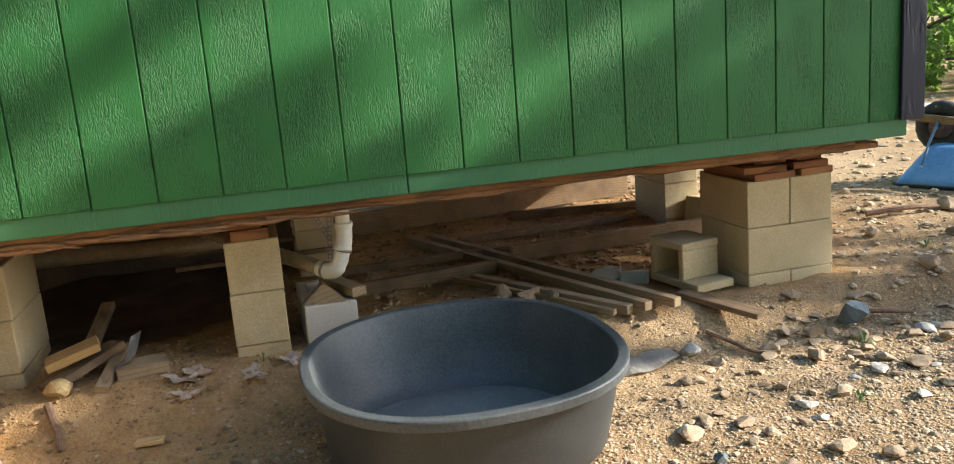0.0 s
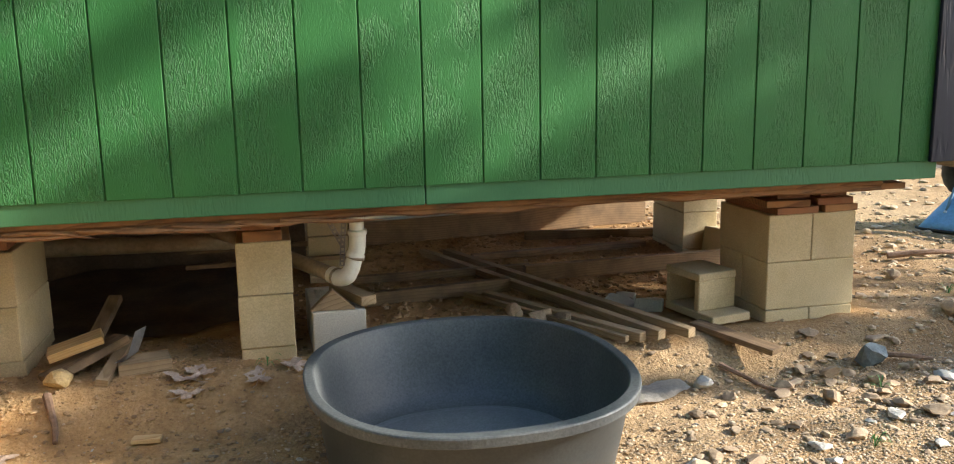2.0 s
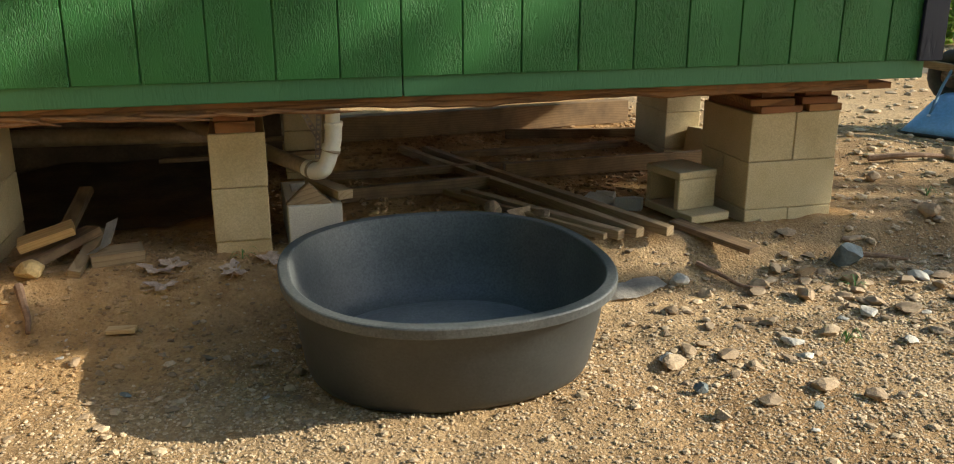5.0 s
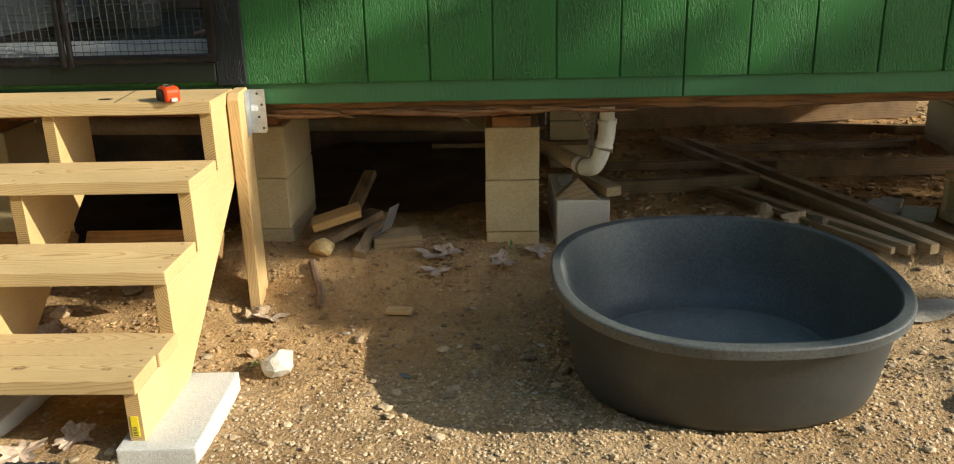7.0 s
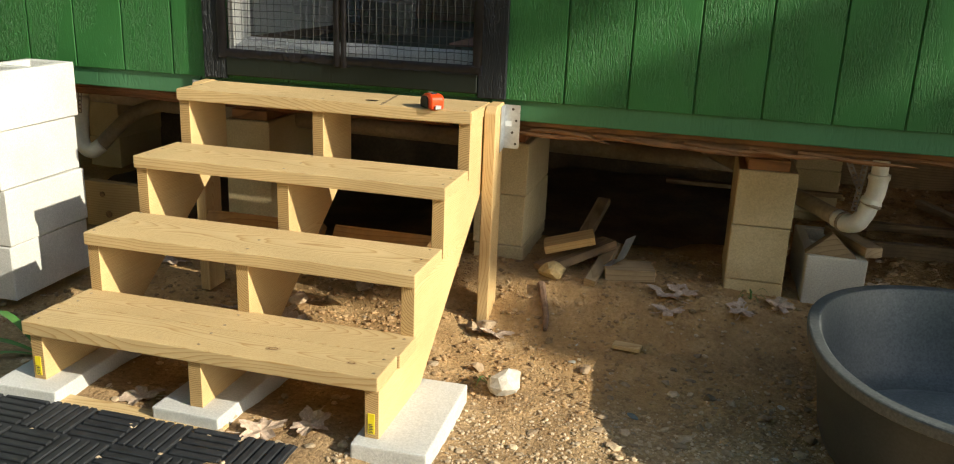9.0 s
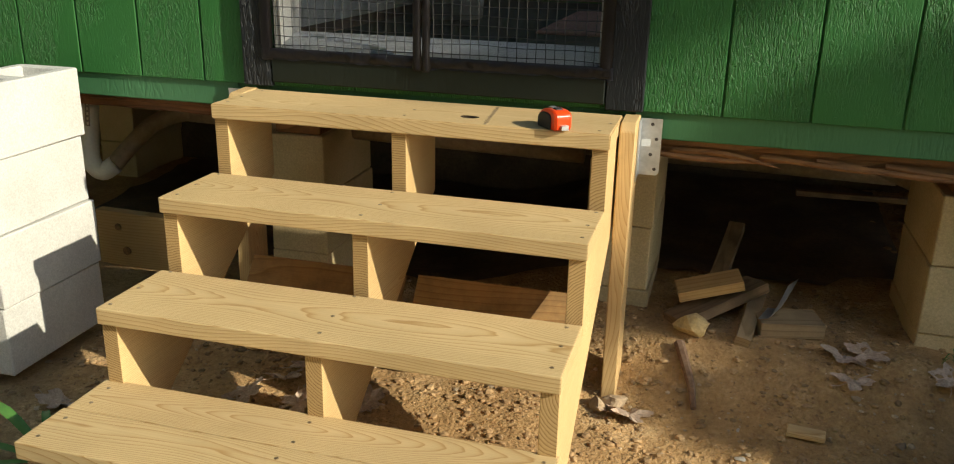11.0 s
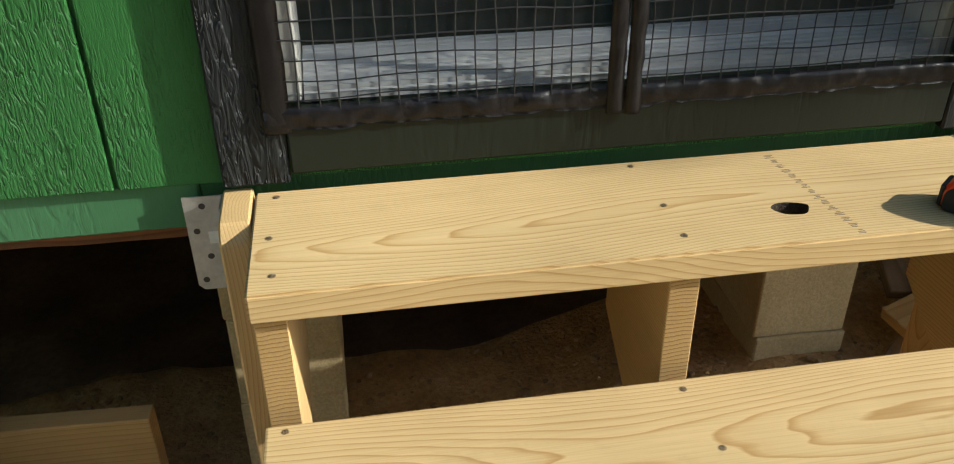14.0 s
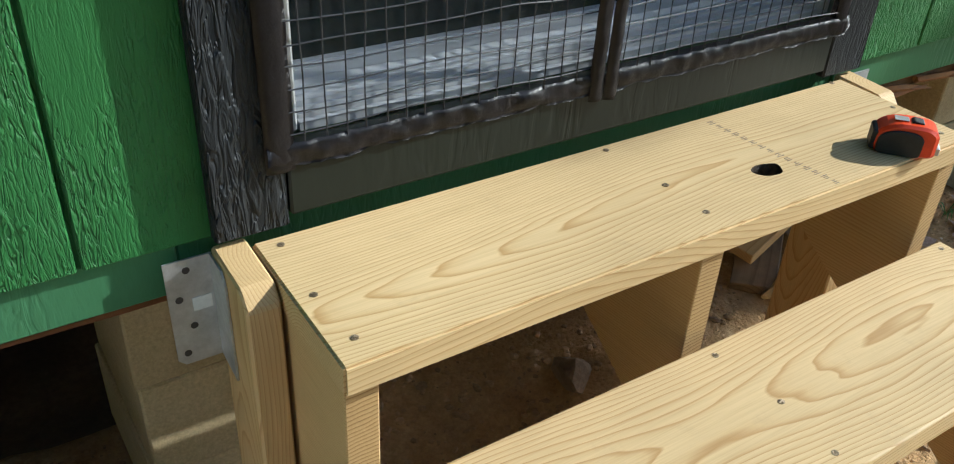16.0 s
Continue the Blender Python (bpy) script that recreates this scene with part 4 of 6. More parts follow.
for i in range(15):
    q = i / 14
    cx_, cy_ = -1.352 + 0.022 * q, 2.80 - 0.205 * q
    sbm = bmesh.new()
    for j in range(3):
        h = random.Random(i * 7 + j).uniform(0.006, 0.014)
        box(sbm, (cx_ - h / 2 + 0.001 * j, cy_ - 0.004 + 0.0035 * j, TOPS[3] + 0.0001), (cx_ + h / 2, cy_ - 0.0028 + 0.0035 * j, TOPS[3] + 0.0005))
    inside(top, part("stamp_mark", sbm, M_STAMP, None, "faded grey ink stamp"))

# notched stringers
def stringer(x0, foot):
    ov = 0.010
    pts = [(FRONTS[0] + ov, foot), (FRONTS[0] + ov, TOPS[0] - TT)]
    for k in range(3):
        pts.append((FRONTS[k + 1] + ov, TOPS[k] - TT))
        pts.append((FRONTS[k + 1] + ov, TOPS[k + 1] - TT))
    pts.append((2.818, TOPS[3] - TT))
    pts.append((2.818, 0.375))
    pts.append((2.155, foot))
    bm = bmesh.new()
    prism(bm, [(x0, y, z) for y, z in pts], (TT, 0, 0), 0.0015)
    bm.normal_update()
    for f in bm.faces:
        f.material_index = 1 if f.normal.y < -0.8 else 0
    return under(stairs, part("stringer", bm, [W_S, W_END], None, "notched pine stringer"))


FOOT = -0.088
strs = [stringer(SX0 + 0.003, FOOT), stringer(-1.562, FOOT), stringer(SX1 - TT - 0.003, FOOT)]
# brace between the stringers
for x0, x1 in ((SX0 + 0.043, -1.564), (-1.522, SX1 - 0.043)):
    bm = bmesh.new()
    box(bm, (x0, -0.019, -0.045), (x1, 0.019, 0.045), 0.003, pose(0, 2.66, 0.135, -38, 0, 0))
    under(stairs, part("brace", bm, W_STAIN, None, "stained brown pine brace"))
# posts against the wall, with sloping tops
for x0, x1 in ((SX0 - 0.042, SX0 - 0.003), (SX1 + 0.003, SX1 + 0.042)):
    bm = bmesh.new()
    prism(bm, [(x0, 2.730, -0.15), (x0, 2.835, -0.15), (x0, 2.835, 0.614), (x0, 2.747, 0.611), (x0, 2.730, 0.590)], (x1 - x0, 0, 0), 0.003)
    under(stairs, part("post", bm, W_Z, None, "upright pine post"))


# angle brackets
def bracket(x_post, side):
    bm = bmesh.new()
    x_out = x_post + side * 0.054
    lo, hi = min(x_post, x_out), max(x_post, x_out)
    outline = [(lo, 0.462), (lo, 0.606), (hi, 0.606), (hi, 0.470), (hi - 0.006 * 1, 0.462)] if side > 0 else [(lo + 0.008, 0.462), (lo, 0.470), (lo, 0.606), (hi, 0.606), (hi, 0.462)]
    prism(bm, [(x, 2.833, z) for x, z in outline], (0, 0.0025, 0))
    prism(bm, [(x_post + side * 0.0005, 2.833, 0.462), (x_post + side * 0.0005, 2.833, 0.606), (x_post + side * 0.0005, 2.795, 0.606), (x_post + side * 0.0005, 2.785, 0.590), (x_post + side * 0.0005, 2.785, 0.455)], (side * 0.0025, 0, 0))
    b = under(stairs, part("bracket", bm, M_STEEL, None, "galvanised steel angle bracket"))
    for i, z in enumerate((0.592, 0.555, 0.515, 0.478)):
        h = bmesh.new()
        tube(h, [(x_post + side * (0.030 + 0.012 * (i % 2)), 2.8325, z), (x_post + side * (0.030 + 0.012 * (i % 2)), 2.8338, z)], 0.0045, 10)
        inside(b, part("bolt_hole", h, M_INK, None, "dark screw hole"))
    s = bmesh.new()
    box(s, (min(x_post + side * 0.006, x_post + side * 0.028), 2.8322, 0.535), (max(x_post + side * 0.006, x_post + side * 0.028), 2.8335, 0.553))
    inside(b, part("sticker", s, M_LABEL, None, "small white paper sticker"))


bracket(SX1 + 0.0425, 1)
bracket(SX0 - 0.0425, -1)
# yellow tags on the stringer feet
for s_, x in ((strs[2], SX1 - 0.032), (strs[0], SX0 + 0.012)):
    bm = bmesh.new()
    box(bm, (x, FRONTS[0] + 0.0085, -0.075), (x + 0.018, FRONTS[0] + 0.0105, -0.020))
    inside(s_, part("tag", bm, M_YELLOW, None, "small yellow lumber tag"))
    for i in range(6):
        bm = bmesh.new()
        box(bm, (x + 0.003, FRONTS[0] + 0.0078, -0.072 + i * 0.0045), (x + 0.014 - 0.002 * (i % 2), FRONTS[0] + 0.0084, -0.070 + i * 0.0045))
        inside(s_, part("tag_print", bm, M_INK, None, "dark printed bars"))


# solid cap blocks under the stringers
def cap_block(x, y, rz):
    bm = bmesh.new()
    box(bm, (-0.098, 0, 0), (0.098, 0.395, 0.092), 0.005, None, 2)
    for v in bm.verts:
        v.co += noise.noise_vector(v.co * 19 + Vector((x, y, 0))) * 0.002
    ob = mesh_ob("cap_block", bm, M_BLOCKW)
    ob.matrix_basis = pose(x, y, FOOT - 0.092, 0, 0, rz)
    return tagged(ob, "solid pale concrete cap block under the stairs", "concrete block", "cap blocks under the stairs")


cap_block(-1.0, 1.802, 1.5)
cap_block(-1.555, 1.80, -2.0)
cap_block(-2.03, 1.78, 2.0)

def recentre(ob):
    """Move a mesh's origin to its middle, where its wood's pith runs, and leave all in place."""
    pts = [v.co for v in ob.data.vertices]
    c = sum(pts, Vector()) / len(pts)
    ob.data.transform(Matrix.Translation(-c))
    ob.matrix_basis = ob.matrix_basis @ Matrix.Translation(c)
    for child in ob.children:
        child.matrix_basis = Matrix.Translation(-c) @ child.matrix_basis


for ob in stairs.children:
    if ob.name.split(".")[0] in ("tread", "stringer", "brace", "post"):
        recentre(ob)

# ---- tape measure on the top tread ----
tape = thing("tape_measure", "orange and black tape measure on the top tread", "tape measure", (-1.168, 2.613, TOPS[3]))


def d_shape(w, h, r):
    pts = []
    for cx_, cz_, a0 in ((w - r * 0.5, r * 0.5, -90), (w - r, h - r, 0), (r * 1.5, h - r * 1.5, 90), (r * 0.5, r * 0.5, 180)):
        rr = {-90: r * 0.5, 0: r, 90: r * 1.5, 180: r * 0.5}[a0]
        pts += [(cx_ + rr * math.cos(radians(a0 + i * 15)), cz_ + rr * math.sin(radians(a0 + i * 15))) for i in range(7)]
    return pts


def tape_part(name, outline, y0, y1, mat_, label, bev=0.002):
    bm = bmesh.new()
    prism(bm, [(x - 0.038, y0, z) for x, z in outline], (0, y1 - y0, 0), bev)
    o = part(name, bm, mat_, tape, label)
    return o


full = d_shape(0.078, 0.066, 0.022)
tape_part("case", full, -0.021, 0.021, M_ORANGE, "orange plastic case", 0.005)
grip = [(0.004 + x * 0.90, 0.001 + z * 0.86) for x, z in d_shape(0.062, 0.062, 0.02)]
tape_part("grip", grip, -0.0245, -0.019, M_RUBBER, "black rubber grip", 0.0015)
tape_part("grip", grip, 0.019, 0.0245, M_RUBBER, "black rubber grip", 0.0015)
tape_part("back_grip", [(-0.003, 0.002), (-0.003, 0.045), (0.012, 0.045), (0.012, 0.002)], -0.018, 0.018, M_RUBBER, "black rubber back", 0.003)
tape_part("lock_button", [(0.040, 0.064), (0.044, 0.071), (0.056, 0.069), (0.058, 0.064)], -0.008, 0.008, M_RUBBER, "black lock button", 0.001)
tape_part("clip", [(0.020, 0.0665), (0.020, 0.0685), (0.038, 0.0685), (0.038, 0.0665)], -0.007, 0.007, M_STEEL, "steel belt clip", 0.0004)
tape_part("hook", [(0.077, 0.004), (0.077, 0.020), (0.085, 0.020), (0.085, 0.004)], -0.009, 0.009, M_STEEL, "steel end hook", 0.001)
tape.rotation_euler = (0, 0, radians(-50))
tape.scale = (1.06, 1.06, 0.69)

# ---- oval stock tub ----
tub = thing("stock_tub", "dark grey oval plastic stock tub standing on gravel", "tub", (0.448, 2.318, -0.13))


def oval(a, b, n, z, cx_=0.0, cy_=0.0, count=96):
    out = []
    for i in range(count):
        t = 2 * math.pi * i / count
        c, s = math.cos(t), math.sin(t)
        out.append((cx_ + a * math.copysign(abs(c) ** (2 / n), c), cy_ + b * math.copysign(abs(s) ** (2 / n), s), z))
    return out


prof = [(0.395, 0.372, 0.0), (0.408, 0.388, 0.005), (0.415, 0.400, 0.025), (0.434, 0.448, 0.16), (0.443, 0.470, 0.252), (0.446, 0.474, 0.256), (0.468, 0.500, 0.257), (0.472, 0.505, 0.260), (0.474, 0.508, 0.284), (0.472, 0.506, 0.288), (0.468, 0.501, 0.2895), (0.446, 0.477, 0.2895), (0.442, 0.472, 0.287), (0.438, 0.465, 0.27), (0.424, 0.440, 0.16), (0.396, 0.396, 0.060), (0.380, 0.372, 0.035), (0.356, 0.340, 0.022), (0.326, 0.300, 0.022), (0.318, 0.292, 0.034), (0.306, 0.280, 0.037), (0.15, 0.14, 0.038)]


def lofted(profile, first, last):
    bm = bmesh.new()
    rings = [[bm.verts.new(p) for p in oval(a, b, 2.34, z)] for a, b, z in profile]
    for r, s in zip(rings, rings[1:]):
        for i in range(96):
            j = (i + 1) % 96
            bm.faces.new((r[i], r[j], s[j], s[i]))
    if first:
        bm.faces.new(rings[0][::-1])
    if last:
        bm.faces.new(rings[-1])
    return bm


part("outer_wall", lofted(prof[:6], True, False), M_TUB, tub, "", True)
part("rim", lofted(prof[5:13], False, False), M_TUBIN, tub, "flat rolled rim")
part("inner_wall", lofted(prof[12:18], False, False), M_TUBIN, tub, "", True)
part("tub_floor", lofted(prof[17:], False, True), M_TUBFLOOR, tub, "raised oval floor", True)
tub.rotation_euler = (0, 0, radians(2))

# ---- waste pipe and elbow ----
pipe = thing("drain_pipe", "white plastic drain pipe with elbow hanging below the floor", "pipe", (0.2, 2.99, 0.25))
bm = bmesh.new()
tube(bm, [(0.216, 2.99, 0.56), (0.216, 2.99, 0.43)], 0.026, 20)
under(pipe, part("riser", bm, M_PVC, None, "", True))
bm = bmesh.new()
pth = smooth_path([(0.217, 2.99, 0.455), (0.217, 2.99, 0.42), (0.213, 2.99, 0.385), (0.204, 2.992, 0.355)], 5)
rad = [0.034] * 3 + [0.030] * (len(pth) - 6) + [0.034] * 3
tube(bm, pth, rad, 20)
under(pipe, part("bend", bm, M_PVC, None, "", True))
bm = bmesh.new()
pth = smooth_path([(0.205, 2.992, 0.357), (0.192, 2.994, 0.315), (0.174, 3.004, 0.286), (0.150, 3.03, 0.276), (0.125, 3.07, 0.280)], 5)
tube(bm, pth, [0.029] * 8 + [0.031] * (len(pth) - 8), 20)
under(pipe, part("elbow", bm, M_PVC, None, "", True))
for a, b in (((0.207, 2.992, 0.362), (0.204, 2.992, 0.352)), ((0.146, 3.037, 0.276), (0.140, 3.046, 0.277))):
    bm = bmesh.new()
    tube(bm, [a, b], 0.0345, 20)
    under(pipe, part("collar_ring", bm, M_TAN, None, "brown dirty joint ring", True))
bm = bmesh.new()
tube(bm, smooth_path([(0.128, 3.065, 0.279), (0.02, 3.24, 0.295), (-0.25, 3.62, 0.34), (-0.35, 3.78, 0.35)], 5), 0.028, 18)
under(pipe, part("branch", bm, M_TAN, None, "dusty brown pipe", True))
bm = bmesh.new()
tube(bm, [(-4.2, 3.74, 0.372), (-2.0, 3.735, 0.33), (-0.2, 3.73, 0.30)], 0.036, 18)
under(pipe, part("main", bm, M_TAN, None, "dusty brown main pipe", True))


def strap(pts, parent, width=0.018):
    """Perforated steel hanger strap."""
    bm = bmesh.new()
    a, b = Vector(pts[0]), Vector(pts[1])
    d = (b - a).normalized()
    s = d.cross(Vector((0, 1, 0))).normalized() * width / 2
    n = max(2, int((b - a).length / 0.016))
    y = Vector((0, 0.0012, 0))
    for k in range(n):
        p, q = a.lerp(b, k / n), a.lerp(b, (k + 1) / n)
        e = (q - p) * 0.22
        for u, v, w in ((p, q, (-1, -0.45)), (p, q, (0.45, 1))):
            prism(bm, [u + s * w[0], u + s * w[1], v + s * w[1], v + s * w[0]], y)
        prism(bm, [p - s * 0.45, p + s * 0.45, p + e + s * 0.45, p + e - s * 0.45], y)
        prism(bm, [q - e - s * 0.45, q - e + s * 0.45, q + s * 0.45, q - s * 0.45], y)
    return under(parent, part("strap", bm, M_STRAP, None, "perforated steel hanger strap"))


strap(((0.09, 2.985, 0.55), (0.165, 2.985, 0.40)), pipe)
strap(((0.175, 2.982, 0.55), (0.158, 2.982, 0.33)), pipe)

pipe.location.x -= 0.020

pipe2 = thing("drain_pipe", "white plastic trap pipe under the house beside the block stack", "pipe", (-2.83, 3.1, 0.22))
bm = bmesh.new()
tube(bm, [(-2.87, 3.15, 0.56), (-2.87, 3.15, 0.44)], 0.027, 18)
tube(bm, smooth_path([(-2.872, 3.15, 0.45), (-2.868, 3.13, 0.36), (-2.85, 3.10, 0.27), (-2.81, 3.10, 0.235), (-2.77, 3.12, 0.26)], 6), 0.031, 18)
under(pipe2, part("trap", bm, M_PVC, None, "", True))
bm = bmesh.new()
tube(bm, smooth_path([(-2.775, 3.118, 0.257), (-2.745, 3.17, 0.31), (-2.70, 3.24, 0.375), (-2.64, 3.31, 0.405), (-2.56, 3.33, 0.412)], 6), 0.029, 18)
under(pipe2, part("arm", bm, M_TAN, None, "dusty brown trap arm", True))
bm = bmesh.new()
tube(bm, [(-2.60, 3.33, 0.412), (-1.2, 3.33, 0.385)], 0.034, 18)
under(pipe2, part("branch", bm, M_TAN, None, "dusty brown pipe", True))
strap(((-2.80, 3.06, 0.55), (-2.815, 3.06, 0.40)), pipe2)
strap(((-2.42, 3.29, 0.55), (-2.45, 3.29, 0.38)), pipe2)

# ---- lumber and clutter under and beside the house ----
def plank(p, q, w, h, mat_, label, name="lumber", roll=0.0, group="loose lumber"):
    """A board from p to q (underside middle line), w wide and h high."""
    p, q = Vector(p), Vector(q)
    d = q - p
    bm = bmesh.new()
    box(bm, (-w / 2, 0, 0), (w / 2, d.length, h), 0.002)
    ob = mesh_ob(name, bm, {W_X: W_Y, W_OLDX: W_OLDB}.get(mat_, mat_))
    ob.matrix_basis = Matrix.Translation(p) @ d.to_track_quat("Y", "Z").to_matrix().to_4x4() @ pose(0, 0, 0, 0, roll, 0)
    return tagged(ob, label, "board", group)


DUSTY = "dusty brown length of lumber lying on the ground"


def laid(p, q, w, h, mat_, label, over=0.0):
    """A plank that lies on the highest bumps of the ground between its ends."""
    p, q = Vector(p), Vector(q)
    up = max(gz(*p.lerp(q, k / 24).xy) - p.lerp(q, k / 24).z for k in range(25)) + over - 0.004
    return plank(p + Vector((0, 0, up)), q + Vector((0, 0, up)), w, h, mat_, label)


laid((0.78, 4.46, 0.025), (1.425, 2.86, 0.0), 0.040, 0.036, W_OLD, DUSTY)
laid((0.66, 4.50, 0.025), (1.31, 2.875, 0.0), 0.040, 0.036, W_OLD, DUSTY)
laid((0.80, 3.62, 0.015), (1.245, 2.90, 0.0), 0.042, 0.036, W_OLD, DUSTY)
laid((0.72, 3.66, 0.01), (1.175, 2.885, 0.0), 0.024, 0.024, W_OLD, DUSTY)
laid((0.20, 4.00, 0.0), (1.12, 4.02, 0.0), 0.04, 0.035, W_OLDX, "long dusty lumber laid across under the house", 0.014)
laid((1.05, 3.86, 0.0), (2.12, 3.90, 0.0), 0.04, 0.075, W_OLDX, "long dusty lumber laid across under the house", 0.012)
laid((0.18, 3.66, 0.0), (0.95, 3.76, 0.0), 0.04, 0.06, W_OLDX, "dark dusty lumber laid across under the house")
laid((0.10, 4.78, 0.0), (2.14, 5.02, 0.0), 0.09, 0.135, W_OLDX, "heavy brown timber lying under the house")
laid((1.30, 4.75, 0.0), (2.08, 4.62, 0.0), 0.04, 0.05, W_OLDX, DUSTY)
laid((0.9, 4.35, 0.0), (1.9, 4.42, 0.0), 0.05, 0.03, W_OLDX, DUSTY)
plank((-0.50, 4.10, 0.18), (0.25, 4.15, 0.18), 0.03, 0.02, W_OLDX, DUSTY)
plank((-0.50, 4.0, 0.13), (0.25, 4.02, 0.13), 0.03, 0.02, W_OLDX, DUSTY)
plank((1.52, 3.03, -0.02), (1.70, 2.72, -0.055), 0.075, 0.022, W_OLDX, "weathered board lying beside the corner pier")
plank((4.3, 5.25, 0.0), (6.4, 4.95, 0.0), 0.09, 0.04, W_X, "pale length of lumber lying on the dirt")

# hollow block lying on its side at the corner pier, one web broken away
broken = thing("broken_block", "broken hollow grey block lying beside the corner pier", "concrete block", (1.575, 2.985, -0.015))
for nm, lo, hi in (("face_shell", (0, 0, 0), (0.19, 0.31, 0.034)), ("face_shell", (0, 0.09, 0.1585), (0.19, 0.31, 0.19)), ("web", (0.002, 0.092, 0.0345), (0.188, 0.122, 0.158)), ("web", (0.002, 0.28, 0.0345), (0.188, 0.308, 0.158))):
    bm = bmesh.new()
    box(bm, lo, hi, 0.004)
    part(nm, bm, M_BLOCK, broken)
broken.rotation_euler = (0, 0, radians(12))
# angular pieces of a broken block on the dirt, and one more leaning at the rear pier
for x, y, rz, tilt, size in ((1.33, 3.40, 35, 14, (0.15, 0.12, 0.045)), (1.46, 3.34, -20, -10, (0.13, 0.10, 0.055)), (1.40, 3.47, 60, 4, (0.10, 0.09, 0.04))):
    bm = bmesh.new()
    w, l, h = size
    prism(bm, [(-w / 2, -l / 2, 0), (w * 0.42, -l / 2, 0), (w / 2, l * 0.1, 0), (w * 0.2, l / 2, 0), (-w * 0.4, l * 0.3, 0)], (0, 0, h), 0.004)
    for v in bm.verts:
        v.co += noise.noise_vector(v.co * 25 + Vector((x, y, 0))) * 0.008
    ob = mesh_ob("concrete_chunk", bm, M_BLOCKG)
    ob.matrix_basis = pose(x, y, gz(x, y) - 0.004, tilt, 0, rz)
    tagged(ob, "angular broken chunk of grey concrete on the dirt", "concrete chunk", "broken concrete")
bm = bmesh.new()
box(bm, (-0.05, -0.09, 0), (0.05, 0.09, 0.17), 0.004)
ob = mesh_ob("concrete_chunk", bm, M_BLOCK)
ob.matrix_basis = pose(2.17, 4.06, gz(2.17, 4.06) - 0.01, 0, 9, 20)
tagged(ob, "small tan half block leaning beside a pier", "concrete block", "broken concrete")

# block under the pipe elbow, with wedge and offcut on it
elbow_block = mesh_ob("concrete_block", block_mesh("e", seed=5), M_BLOCKG)
elbow_block.matrix_basis = pose(0.124, 3.045, -0.045, 0, 0, 2.0)
tagged(elbow_block, "pale grey hollow concrete block below the drain elbow", "concrete block", "single block")
bm = bmesh.new()
prism(bm, [(0.02, 3.06, 0.149), (0.185, 3.05, 0.149), (0.105, 3.10, 0.215)], (0, 0.04, 0), 0.002)
tagged(mesh_ob("wood_wedge", bm, W_OLDX), "weathered triangular wood wedge on the block", "wood wedge")
plank((0.13, 3.32, 0.155), (0.235, 3.06, 0.158), 0.06, 0.035, W_OLD, "short grey offcut lying on the block", "offcut")

# offcuts beside the left pier
OFF = "sawn pine offcut in a small heap on the dirt"
plank((-0.865, 3.06, 0.052), (-0.690, 3.09, 0.100), 0.085, 0.030, W_AMBER, "yellow pine offcut on top of a heap", "offcut", 6, "heap of offcuts")
plank((-0.865, 2.99, -0.012), (-0.640, 3.17, 0.062), 0.10, 0.030, W_OLDX, OFF, "offcut", -8, "heap of offcuts")
plank((-0.685, 2.93, -0.03), (-0.635, 3.22, 0.03), 0.042, 0.040, W_OLD, OFF, "offcut", 12, "heap of offcuts")
plank((-0.765, 3.20, 0.02), (-0.71, 3.48, 0.14), 0.05, 0.028, W_OLDX, OFF, "offcut", 0, "heap of offcuts")
plank((-0.645, 3.03, -0.008), (-0.475, 3.07, -0.008), 0.11, 0.042, W_OLD, OFF, "offcut", 0, "heap of offcuts")
bm = bmesh.new()
rows = []
for i in range(9):
    t = i / 8
    x = -0.645 + 0.07 * t
    z = 0.0 + 0.10 * max(0, t - 0.45) ** 1.2 * 2.0
    rows.append([bm.verts.new((x, 2.985 + 0.03 * t, z + 0.042)), bm.verts.new((x + 0.03, 3.07, z + 0.045))])
for a, c in zip(rows, rows[1:]):
    bm.faces.new((a[0], c[0], c[1], a[1]))
bmesh.ops.solidify(bm, geom=bm.faces[:], thickness=0.0015)
tagged(mesh_ob("metal_scrap", bm, M_STEEL), "bent strip of shiny sheet metal on an offcut", "metal scrap")
edge_board = plank((-2.74, 2.975, -0.035), (-2.285, 2.955, -0.035), 0.038, 0.185, W_AMBER, "pine board standing on edge under the house", "lumber", 0)
for x, z, r in ((-2.655, 0.10, 0.011), (-2.63, 0.02, 0.014), (-2.36, 0.03, 0.006)):
    kb = bmesh.new()
    tube(kb, [(x, 2.957 - (x + 2.74) * 0.044, z), (x, 2.951 - (x + 2.74) * 0.044, z)], r, 14)
    bmesh.ops.transform(kb, matrix=edge_board.matrix_basis.inverted(), verts=kb.verts[:])
    part("knot", kb, M_KNOT, edge_board, "dark knot")
bm = bmesh.new()
tube(bm, [(-2.40, 2.70, -0.13), (-2.33, 2.74, -0.13)], 0.012, 10)
tagged(mesh_ob("metal_tube", bm, M_STEEL), "short shiny metal tube on the dirt", "metal tube")
# added dark sheet far under the stairs, blocks light from behind
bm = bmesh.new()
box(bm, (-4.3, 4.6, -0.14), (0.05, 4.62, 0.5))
tagged(mesh_ob("plastic_sheet", bm, M_DARK), "added dark sheet hanging under the house to block light", "plastic sheet")

